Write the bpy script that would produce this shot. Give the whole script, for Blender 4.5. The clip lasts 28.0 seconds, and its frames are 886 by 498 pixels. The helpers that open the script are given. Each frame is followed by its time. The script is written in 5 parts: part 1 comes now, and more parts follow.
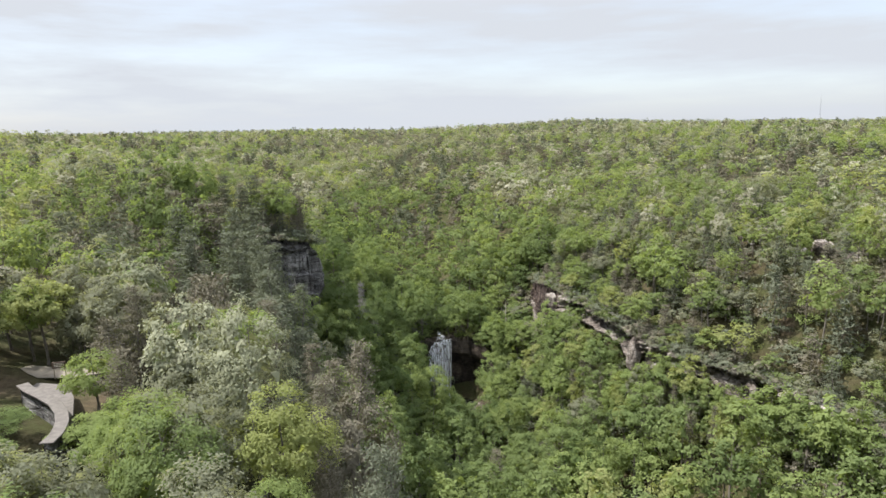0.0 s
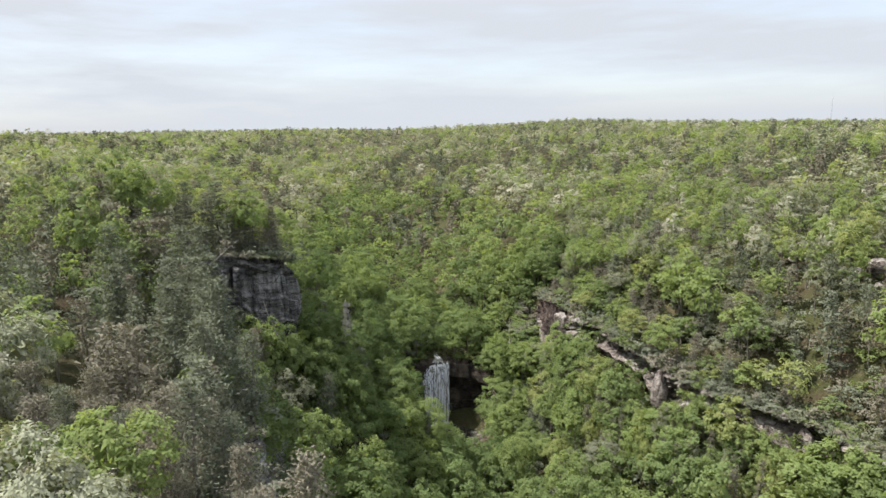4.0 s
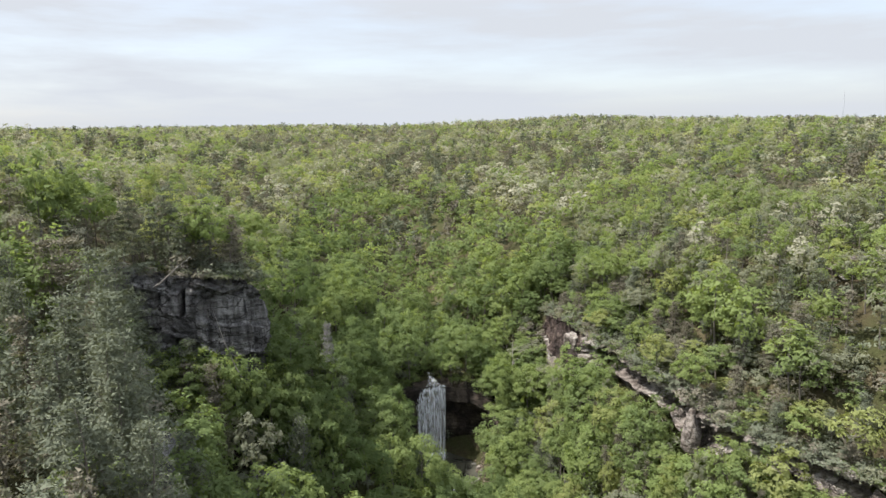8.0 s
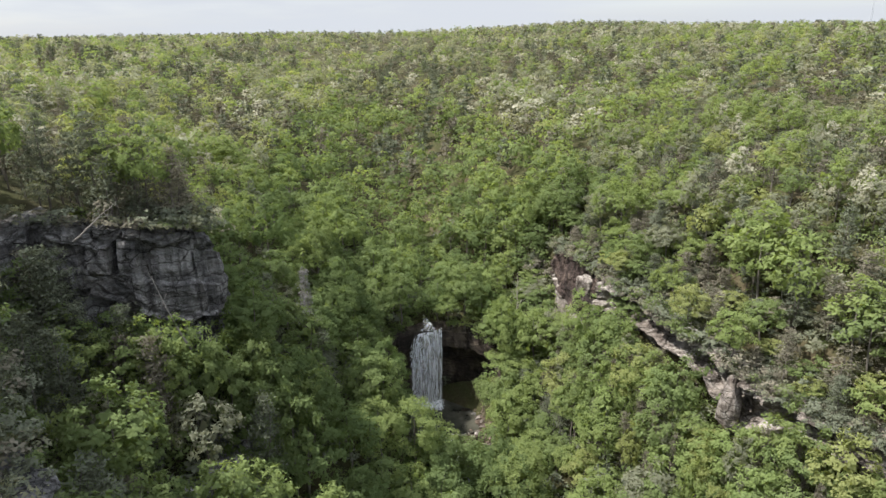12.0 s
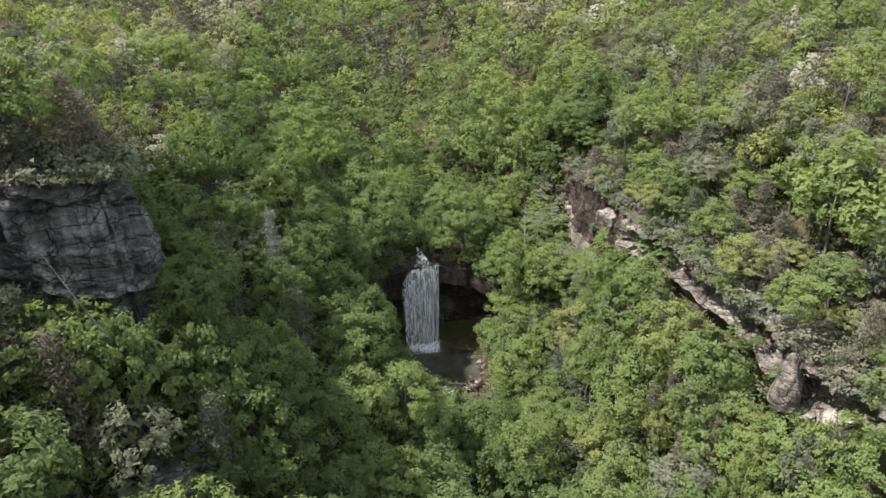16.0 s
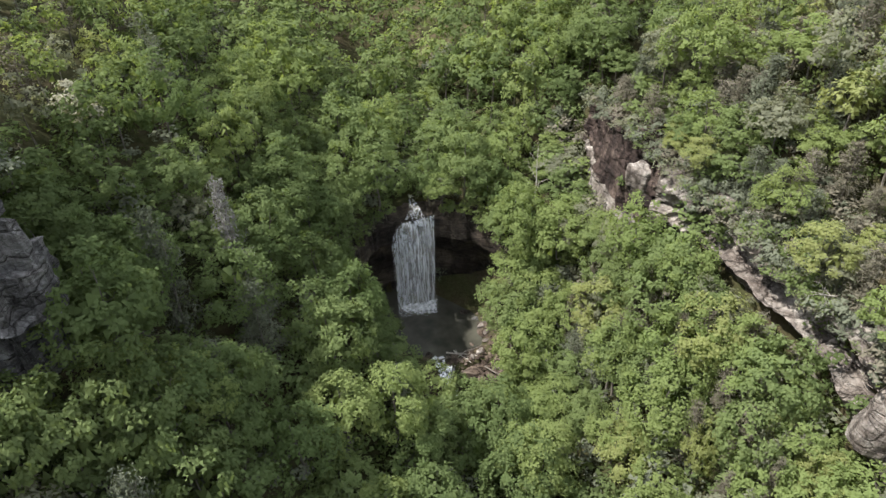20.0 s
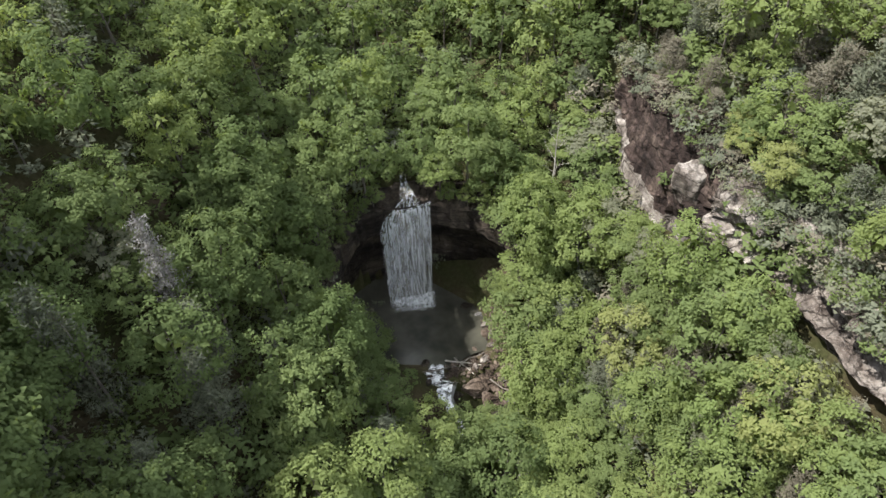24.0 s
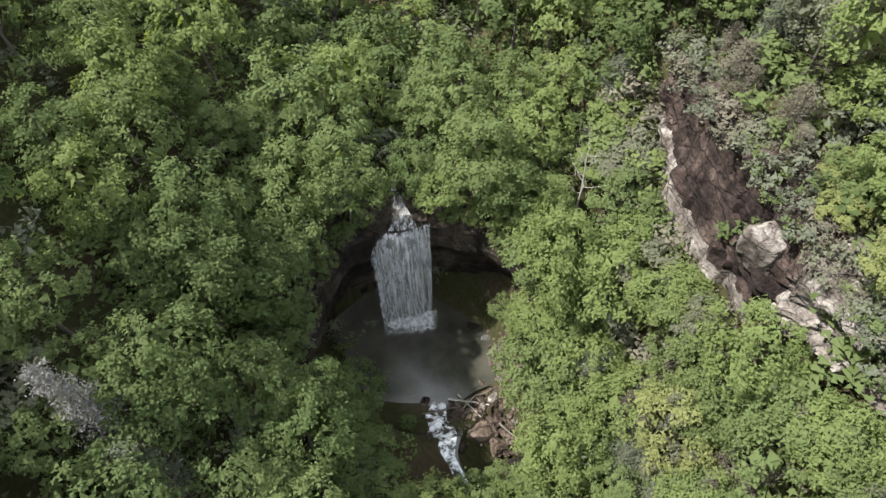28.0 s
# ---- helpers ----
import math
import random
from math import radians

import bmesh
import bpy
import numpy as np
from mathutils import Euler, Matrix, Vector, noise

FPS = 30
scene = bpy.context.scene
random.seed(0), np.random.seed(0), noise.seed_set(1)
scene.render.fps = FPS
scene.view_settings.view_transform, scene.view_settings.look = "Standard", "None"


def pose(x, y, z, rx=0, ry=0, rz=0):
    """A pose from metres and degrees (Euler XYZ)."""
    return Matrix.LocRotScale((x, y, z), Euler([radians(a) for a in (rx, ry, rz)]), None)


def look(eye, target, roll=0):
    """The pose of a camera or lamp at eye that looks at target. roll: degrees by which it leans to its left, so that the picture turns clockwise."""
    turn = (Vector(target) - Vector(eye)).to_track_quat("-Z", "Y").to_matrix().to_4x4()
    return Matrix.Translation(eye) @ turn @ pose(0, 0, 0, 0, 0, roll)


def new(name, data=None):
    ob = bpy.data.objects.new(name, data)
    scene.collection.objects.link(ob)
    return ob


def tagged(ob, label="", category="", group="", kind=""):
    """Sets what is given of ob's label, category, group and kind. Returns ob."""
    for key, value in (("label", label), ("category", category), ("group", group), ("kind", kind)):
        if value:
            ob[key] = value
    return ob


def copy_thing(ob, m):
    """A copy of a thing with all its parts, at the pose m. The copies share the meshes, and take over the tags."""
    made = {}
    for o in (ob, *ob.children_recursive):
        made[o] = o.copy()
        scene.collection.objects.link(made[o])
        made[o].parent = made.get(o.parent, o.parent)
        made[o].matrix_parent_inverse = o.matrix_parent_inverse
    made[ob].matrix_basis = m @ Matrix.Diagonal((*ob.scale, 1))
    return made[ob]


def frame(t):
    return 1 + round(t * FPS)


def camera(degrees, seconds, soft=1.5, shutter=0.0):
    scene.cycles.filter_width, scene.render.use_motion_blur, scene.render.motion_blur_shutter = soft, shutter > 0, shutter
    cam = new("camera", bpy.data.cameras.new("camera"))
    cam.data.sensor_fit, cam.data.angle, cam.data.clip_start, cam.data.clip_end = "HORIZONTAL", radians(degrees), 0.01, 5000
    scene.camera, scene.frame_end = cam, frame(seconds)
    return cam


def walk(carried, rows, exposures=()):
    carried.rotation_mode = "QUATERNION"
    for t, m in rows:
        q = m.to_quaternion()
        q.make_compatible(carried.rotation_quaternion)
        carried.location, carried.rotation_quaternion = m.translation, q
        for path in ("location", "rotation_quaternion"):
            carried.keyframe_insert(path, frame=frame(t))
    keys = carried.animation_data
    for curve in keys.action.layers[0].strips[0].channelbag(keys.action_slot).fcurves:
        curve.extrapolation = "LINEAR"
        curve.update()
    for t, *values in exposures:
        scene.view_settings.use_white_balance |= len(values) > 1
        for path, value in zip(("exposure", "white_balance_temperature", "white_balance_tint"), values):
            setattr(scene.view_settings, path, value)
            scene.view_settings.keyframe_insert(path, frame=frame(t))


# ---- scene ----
cam = camera(68.1, 28.0)
METRES, EYE, TILT, LEAN, TURN = 160.0, 88.0, -9.5, -0.6, 1.0
ROWS = [
    (0.0, 0.0, 0.0, 0.0, -0.02, -0.71, 1.67),
    (0.5, -0.0001, 0.0169, 0.003, -0.02, -0.71, 1.68),
    (1.0, -0.0001, 0.034, 0.006, -0.03, -0.71, 1.66),
    (1.5, 0.0003, 0.0507, 0.009, -0.06, -0.72, 1.64),
    (2.0, 0.0009, 0.0671, 0.0119, -0.06, -0.72, 1.61),
    (2.5, 0.0015, 0.084, 0.0146, -0.08, -0.71, 1.6),
    (3.0, 0.0021, 0.1005, 0.0172, -0.1, -0.73, 1.58),
    (3.5, 0.0027, 0.1169, 0.0198, -0.13, -0.72, 1.57),
    (5.5, 0.0054, 0.1818, 0.0303, -0.21, -0.75, 1.51),
    (6.0, 0.006, 0.198, 0.0329, -0.22, -0.76, 1.5),
    (6.5, 0.0066, 0.2145, 0.0354, -0.24, -0.75, 1.47),
    (7.0, 0.0073, 0.2308, 0.038, -0.26, -0.76, 1.46),
    (7.5, 0.0083, 0.2472, 0.0405, -0.26, -0.76, 1.45),
    (8.0, 0.009, 0.2636, 0.0429, -0.28, -1.04, 1.45),
    (8.5, 0.0097, 0.2801, 0.0456, -0.29, -1.47, 1.46),
    (9.0, 0.0104, 0.2966, 0.048, -0.31, -2.1, 1.48),
    (9.5, 0.0112, 0.3132, 0.0506, -0.32, -3.18, 1.52),
    (10.0, 0.0123, 0.3298, 0.0529, -0.32, -4.17, 1.53),
    (10.5, 0.013, 0.3464, 0.0556, -0.32, -5.19, 1.56),
    (11.0, 0.0138, 0.3631, 0.0581, -0.34, -6.27, 1.57),
    (11.5, 0.0145, 0.3799, 0.0606, -0.34, -7.44, 1.59),
    (12.0, 0.0153, 0.397, 0.0632, -0.35, -8.61, 1.62),
    (12.5, 0.016, 0.4141, 0.0658, -0.36, -9.76, 1.63),
    (14.5, 0.0191, 0.4842, 0.0765, -0.4, -14.46, 1.72),
    (15.0, 0.0196, 0.5022, 0.0791, -0.42, -15.66, 1.74),
    (15.5, 0.0201, 0.5201, 0.0819, -0.43, -16.87, 1.76),
    (16.0, 0.0211, 0.5381, 0.0843, -0.42, -18.07, 1.79),
    (16.5, 0.0218, 0.5562, 0.0871, -0.44, -19.27, 1.83),
    (17.0, 0.0227, 0.5744, 0.0897, -0.45, -20.42, 1.85),
    (17.5, 0.0235, 0.5926, 0.0925, -0.47, -21.63, 1.87),
    (18.0, 0.024, 0.611, 0.0952, -0.49, -22.83, 1.87),
    (18.5, 0.0247, 0.6293, 0.0979, -0.51, -24.02, 1.89),
    (19.0, 0.0255, 0.6476, 0.1007, -0.51, -25.24, 1.92),
    (19.5, 0.026, 0.6662, 0.1034, -0.55, -26.46, 1.93),
    (20.0, 0.0264, 0.6848, 0.1062, -0.55, -27.69, 1.95),
    (20.5, 0.0269, 0.7036, 0.109, -0.58, -28.89, 1.96),
    (22.5, 0.0282, 0.78, 0.121, -0.72, -33.52, 1.97),
    (23.0, 0.0283, 0.7993, 0.1237, -0.74, -34.61, 1.99),
    (23.5, 0.0285, 0.8184, 0.1265, -0.77, -35.69, 2.0),
    (24.0, 0.0282, 0.8373, 0.1294, -0.83, -36.78, 2.0),
    (24.5, 0.0285, 0.8559, 0.1321, -0.84, -37.86, 2.03),
    (25.0, 0.0287, 0.8747, 0.1348, -0.87, -38.95, 2.06),
    (25.5, 0.0289, 0.8934, 0.1376, -0.9, -40.06, 2.09),
    (26.0, 0.0288, 0.9122, 0.1403, -0.97, -41.19, 2.08),
    (26.5, 0.0287, 0.9309, 0.1431, -1.01, -42.34, 2.07),
    (27.0, 0.0287, 0.9498, 0.1457, -1.05, -43.6, 2.08),
    (27.5, 0.0285, 0.969, 0.1487, -1.08, -44.86, 2.08),
    (28.0, 0.0281, 0.9878, 0.1515, -1.12, -46.1, 2.05),
]
walk(cam, [(t, pose(0, 0, EYE, TILT, LEAN, TURN) @ pose(METRES * x, METRES * y, METRES * z, 90 + pitch, roll, yaw)) for t, x, y, z, yaw, pitch, roll in ROWS], exposures=[(0.0, 1.22, 6300, 11), (28.0, 1.22, 6300, 11)])

# ---- world and sun ----
SUN_EL, SUN_AZ = radians(58), radians(-88)      # azimuth from +y towards +x
world = bpy.data.worlds.new("sky")
scene.world = world
world.use_nodes = True
wn, wl = world.node_tree.nodes, world.node_tree.links
wn.clear()
w_out = wn.new("ShaderNodeOutputWorld")
w_bg = wn.new("ShaderNodeBackground")
w_sky = wn.new("ShaderNodeTexSky")
w_sky.sky_type = "NISHITA"
w_sky.sun_disc = False
w_sky.sun_elevation, w_sky.sun_rotation = SUN_EL, SUN_AZ
w_sky.air_density, w_sky.dust_density, w_sky.ozone_density = 1.0, 2.0, 1.0
w_co = wn.new("ShaderNodeTexCoord")
w_map = wn.new("ShaderNodeMapping")
w_map.inputs["Scale"].default_value = (1.2, 2.0, 9.0)
w_map.inputs["Rotation"].default_value = (0.0, 0.06, 0.3)
w_no = wn.new("ShaderNodeTexNoise")
w_no.inputs["Scale"].default_value, w_no.inputs["Detail"].default_value = 1.6, 6.0
w_no.inputs["Roughness"].default_value = 0.55
w_rm = wn.new("ShaderNodeMapRange")
w_rm.inputs["From Min"].default_value, w_rm.inputs["From Max"].default_value = 0.36, 0.60
w_rm.inputs["To Min"].default_value, w_rm.inputs["To Max"].default_value = 0.70, 1.0
w_mix = wn.new("ShaderNodeMix")
w_mix.data_type = "RGBA"
w_mix.inputs["B"].default_value = (2.09, 2.18, 2.29, 1)
wl.new(w_co.outputs["Generated"], w_map.inputs["Vector"])
wl.new(w_map.outputs["Vector"], w_no.inputs["Vector"])
wl.new(w_no.outputs["Fac"], w_rm.inputs["Value"])
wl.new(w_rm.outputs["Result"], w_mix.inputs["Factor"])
wl.new(w_sky.outputs["Color"], w_mix.inputs["A"])
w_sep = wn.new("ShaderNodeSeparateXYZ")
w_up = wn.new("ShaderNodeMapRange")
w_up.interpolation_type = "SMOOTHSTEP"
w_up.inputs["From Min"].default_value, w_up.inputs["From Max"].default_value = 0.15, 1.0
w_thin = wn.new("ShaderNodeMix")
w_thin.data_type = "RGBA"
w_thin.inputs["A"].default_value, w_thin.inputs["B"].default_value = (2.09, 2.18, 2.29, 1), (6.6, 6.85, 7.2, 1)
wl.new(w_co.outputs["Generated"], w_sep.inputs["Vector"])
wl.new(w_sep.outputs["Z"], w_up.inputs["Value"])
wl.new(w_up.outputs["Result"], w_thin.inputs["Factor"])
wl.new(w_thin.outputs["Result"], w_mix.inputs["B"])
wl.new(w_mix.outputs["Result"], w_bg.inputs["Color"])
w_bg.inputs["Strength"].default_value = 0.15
wl.new(w_bg.outputs["Background"], w_out.inputs["Surface"])

sun = new("sun", bpy.data.lights.new("sun", "SUN"))
sun.data.energy, sun.data.angle, sun.data.color = 4.8, radians(0.8), (1.0, 0.95, 0.86)
sun_from = Vector((math.sin(SUN_AZ) * math.cos(SUN_EL), math.cos(SUN_AZ) * math.cos(SUN_EL), math.sin(SUN_EL)))
sun.matrix_world = look(sun_from * 400, (0, 0, 0))


# ---- materials ----
def material(name, rough=0.8, spec=0.3):
    m = bpy.data.materials.new(name)
    m.use_nodes = True
    b = m.node_tree.nodes["Principled BSDF"]
    b.inputs["Roughness"].default_value = rough
    b.inputs["Specular IOR Level"].default_value = spec
    return m, m.node_tree.nodes, m.node_tree.links, b


def ramp(nodes, stops):
    r = nodes.new("ShaderNodeValToRGB")
    e = r.color_ramp.elements
    while len(e) < len(stops):
        e.new(0.5)
    for k, (p, c) in zip(e, stops):
        k.position, k.color = p, (*c, 1)
    return r


def noise_node(nodes, links, scale, detail=5.0, rough=0.6, stretch=None, coord="Position"):
    if coord == "Position":
        out = nodes.new("ShaderNodeNewGeometry").outputs["Position"]
    else:
        out = nodes.new("ShaderNodeTexCoord").outputs[coord]
    n = nodes.new("ShaderNodeTexNoise")
    n.inputs["Scale"].default_value, n.inputs["Detail"].default_value = scale, detail
    n.inputs["Roughness"].default_value = rough
    if stretch:
        mp = nodes.new("ShaderNodeMapping")
        mp.inputs["Scale"].default_value = stretch
        links.new(out, mp.inputs["Vector"])
        out = mp.outputs["Vector"]
    links.new(out, n.inputs["Vector"])
    return n


def mixed(nodes, links, a, b, fac, mode="MIX"):
    m = nodes.new("ShaderNodeMix")
    m.data_type, m.blend_type = "RGBA", mode
    for socket, v in (("A", a), ("B", b), ("Factor", fac)):
        if isinstance(v, (int, float)):
            m.inputs[socket].default_value = v
        elif isinstance(v, tuple):
            m.inputs[socket].default_value = (*v, 1)
        else:
            links.new(v, m.inputs[socket])
    return m.outputs["Result"]


def bumped(nodes, links, b, height, strength, distance):
    n = nodes.new("ShaderNodeBump")
    n.inputs["Strength"].default_value, n.inputs["Distance"].default_value = strength, distance
    links.new(height, n.inputs["Height"])
    links.new(n.outputs["Normal"], b.inputs["Normal"])


def leaf_material(name, dark, light, through_light=0.56):
    """Leaves: tone varies leaf by leaf, tree by tree and over the woods; some light passes through."""
    m, n, l, b = material(name, 0.75, 0.04)
    geo = n.new("ShaderNodeNewGeometry")
    info = n.new("ShaderNodeObjectInfo")
    leaf = ramp(n, [(0.0, dark), (1.0, light)])
    big = noise_node(n, l, 0.09, 2.0)
    add = n.new("ShaderNodeMath")
    add.operation = "MULTIPLY_ADD"
    add.inputs[1].default_value = 0.22
    add2 = n.new("ShaderNodeMath")
    add2.operation = "MULTIPLY_ADD"
    add2.inputs[1].default_value = 0.35
    sub = n.new("ShaderNodeMath")
    sub.operation = "MULTIPLY_ADD"
    sub.inputs[1].default_value, sub.inputs[2].default_value = 1.2, -0.40
    l.new(big.outputs["Fac"], sub.inputs[0])
    l.new(info.outputs["Random"], add2.inputs[0])
    l.new(sub.outputs[0], add2.inputs[2])
    l.new(geo.outputs["Random Per Island"], add.inputs[0])
    l.new(add2.outputs[0], add.inputs[2])
    l.new(add.outputs[0], leaf.inputs["Fac"])
    l.new(leaf.outputs["Color"], b.inputs["Base Color"])
    t = n.new("ShaderNodeBsdfTranslucent")
    l.new(mixed(n, l, leaf.outputs["Color"], (1.0, 1.0, 0.55), 1.0, "MULTIPLY"), t.inputs["Color"])
    mx = n.new("ShaderNodeMixShader")
    mx.inputs["Fac"].default_value = through_light
    l.new(b.outputs["BSDF"], mx.inputs[1])
    l.new(t.outputs["BSDF"], mx.inputs[2])
    l.new(mx.outputs["Shader"], n["Material Output"].inputs["Surface"])
    return m


LEAF = {
    "fresh": leaf_material("fresh_leaves", (0.184, 0.239, 0.090), (0.206, 0.246, 0.096)),
    "mid": leaf_material("green_leaves", (0.153, 0.201, 0.083), (0.169, 0.211, 0.088)),
    "deep": leaf_material("deep_green_leaves", (0.112, 0.155, 0.061), (0.128, 0.164, 0.070)),
    "olive": leaf_material("olive_leaves", (0.190, 0.201, 0.141), (0.221, 0.227, 0.165)),
    "yellow": leaf_material("yellow_green_leaves", (0.230, 0.262, 0.095), (0.270, 0.288, 0.128)),
    "pale": leaf_material("pale_blossom_leaves", (0.170, 0.184, 0.115), (0.285, 0.290, 0.212), 0.3),
    "tan": leaf_material("tan_budding_leaves", (0.205, 0.202, 0.147), (0.295, 0.286, 0.218), 0.25),
    "needle": leaf_material("grey_green_needles", (0.093, 0.104, 0.074), (0.135, 0.147, 0.105), 0.25),
    "grey": leaf_material("dead_grey_twigs", (0.150, 0.145, 0.142), (0.250, 0.243, 0.240), 0.15),
    "twig": leaf_material("grey_brown_twigs", (0.113, 0.103, 0.078), (0.166, 0.153, 0.118), 0.2),
}
LEAF_KEYS = list(LEAF)


def bark_material(name, dark, light):
    m, n, l, b = material(name, 0.9, 0.15)
    k = noise_node(n, l, 1.5, 6.0, 0.65, (4, 4, 0.6), "Object")
    r = ramp(n, [(0.3, dark), (0.7, light)])
    l.new(k.outputs["Fac"], r.inputs["Fac"])
    l.new(r.outputs["Color"], b.inputs["Base Color"])
    bumped(n, l, b, k.outputs["Fac"], 0.6, 0.05)
    return m


BARK = bark_material("grey_bark", (0.06, 0.05, 0.042), (0.20, 0.18, 0.155))
BARK_GREY = bark_material("grey_dead_bark", (0.13, 0.12, 0.11), (0.28, 0.26, 0.24))
DEAD_WOOD = bark_material("bleached_dead_wood", (0.22, 0.20, 0.17), (0.45, 0.42, 0.37))


def ground_material():
    m, n, l, b = material("leaf_litter_ground", 0.95, 0.1)
    a = noise_node(n, l, 0.08, 6.0)
    c = noise_node(n, l, 1.6, 8.0, 0.7)
    r1 = ramp(n, [(0.35, (0.052, 0.043, 0.028)), (0.52, (0.040, 0.046, 0.020)), (0.7, (0.085, 0.070, 0.050))])
    r2 = ramp(n, [(0.3, (0.55, 0.5, 0.45)), (0.7, (1.15, 1.1, 1.0))])
    l.new(a.outputs["Fac"], r1.inputs["Fac"])
    l.new(c.outputs["Fac"], r2.inputs["Fac"])
    l.new(mixed(n, l, r1.outputs["Color"], r2.outputs["Color"], 1.0, "MULTIPLY"), b.inputs["Base Color"])
    bumped(n, l, b, c.outputs["Fac"], 0.8, 0.3)
    return m


def rock_material(name, dark, mid, light, stain=0.45, scale=0.22):
    """Sandstone in beds: broad colour patches, level bedding, dark streaks running down and fine grain."""
    m, n, l, b = material(name, 0.88, 0.2)
    big = noise_node(n, l, scale, 5.0, 0.6)
    bed = noise_node(n, l, 0.55, 4.0, 0.6, (0.25, 0.25, 3.0))
    run = noise_node(n, l, 0.5, 5.0, 0.65, (1.6, 1.6, 0.16))
    fine = noise_node(n, l, 3.2, 8.0, 0.7)
    c1 = ramp(n, [(0.34, dark), (0.48, mid), (0.62, light)])
    l.new(big.outputs["Fac"], c1.inputs["Fac"])
    c2 = ramp(n, [(0.38, (0.62, 0.58, 0.55)), (0.6, (1.1, 1.08, 1.05))])
    l.new(bed.outputs["Fac"], c2.inputs["Fac"])
    c3 = ramp(n, [(0.42, (0.26, 0.24, 0.24)), (0.56, (1, 1, 1))])
    l.new(run.outputs["Fac"], c3.inputs["Fac"])
    c4 = ramp(n, [(0.3, (0.72, 0.7, 0.68)), (0.7, (1.15, 1.15, 1.15))])
    l.new(fine.outputs["Fac"], c4.inputs["Fac"])
    x = mixed(n, l, c1.outputs["Color"], c2.outputs["Color"], 0.85, "MULTIPLY")
    x = mixed(n, l, x, c3.outputs["Color"], stain, "MULTIPLY")
    x = mixed(n, l, x, c4.outputs["Color"], 0.9, "MULTIPLY")
    # joints: thin dark cracks that split the beds into blocks, at two sizes
    warp = noise_node(n, l, 0.6, 3.0)
    bend = n.new("ShaderNodeVectorMath")
    bend.operation = "MULTIPLY_ADD"
    bend.inputs[1].default_value = (1.6, 1.6, 0.8)
    l.new(warp.outputs["Color"], bend.inputs[0])
    l.new(n.new("ShaderNodeNewGeometry").outputs["Position"], bend.inputs[2])
    split = None
    for size, width in (((0.20, 0.20, 0.55), 0.035), ((0.75, 0.75, 1.9), 0.05)):
        mp = n.new("ShaderNodeMapping")
        mp.inputs["Scale"].default_value = size
        l.new(bend.outputs["Vector"], mp.inputs["Vector"])
        v = n.new("ShaderNodeTexVoronoi")
        v.feature = "DISTANCE_TO_EDGE"
        v.inputs["Scale"].default_value = 1.0
        l.new(mp.outputs["Vector"], v.inputs["Vector"])
        c5 = ramp(n, [(0.0, (0.22, 0.20, 0.19)), (width, (1, 1, 1))])
        l.new(v.outputs["Distance"], c5.inputs["Fac"])
        x = mixed(n, l, x, c5.outputs["Color"], 0.9 if split is None else 0.55, "MULTIPLY")
        split = c5.outputs["Color"] if split is None else mixed(n, l, split, c5.outputs["Color"], 0.5, "MULTIPLY")
    # pale lichen flecks
    fleck = noise_node(n, l, 5.5, 4.0, 0.75)
    c6 = ramp(n, [(0.60, (0, 0, 0)), (0.68, (1, 1, 1))])
    l.new(fleck.outputs["Fac"], c6.inputs["Fac"])
    amount = n.new("ShaderNodeMath")
    amount.operation = "MULTIPLY"
    amount.inputs[1].default_value = 0.35
    l.new(c6.outputs["Color"], amount.inputs[0])
    x = mixed(n, l, x, tuple(min(0.6, k * 1.5) for k in light), amount.outputs[0])
    l.new(x, b.inputs["Base Color"])
    h = n.new("ShaderNodeMath")
    h.operation = "ADD"
    l.new(fine.outputs["Fac"], h.inputs[0])
    l.new(bed.outputs["Fac"], h.inputs[1])
    h2 = n.new("ShaderNodeMath")
    h2.operation = "ADD"
    l.new(h.outputs[0], h2.inputs[0])
    l.new(split, h2.inputs[1])
    bumped(n, l, b, h2.outputs[0], 0.9, 0.35)
    return m


GROUND = ground_material()
ROCK_PALE = rock_material("pale_sandstone", (0.095, 0.078, 0.069), (0.245, 0.220, 0.200), (0.44, 0.418, 0.392), 0.6, 0.3)
ROCK_BROWN = rock_material("brown_sandstone", (0.030, 0.022, 0.020), (0.052, 0.037, 0.033), (0.135, 0.105, 0.092), 0.7)
ROCK_GREY = rock_material("grey_cliff_rock", (0.085, 0.087, 0.090), (0.165, 0.168, 0.172), (0.27, 0.272, 0.275), 0.6, 0.3)
ROCK_STREAM = rock_material("brown_boulder_rock", (0.06, 0.045, 0.036), (0.13, 0.102, 0.082), (0.23, 0.19, 0.16), 0.3)
ROCK_WET = rock_material("wet_brown_rock", (0.020, 0.017, 0.015), (0.048, 0.040, 0.034), (0.120, 0.100, 0.082), 0.5)


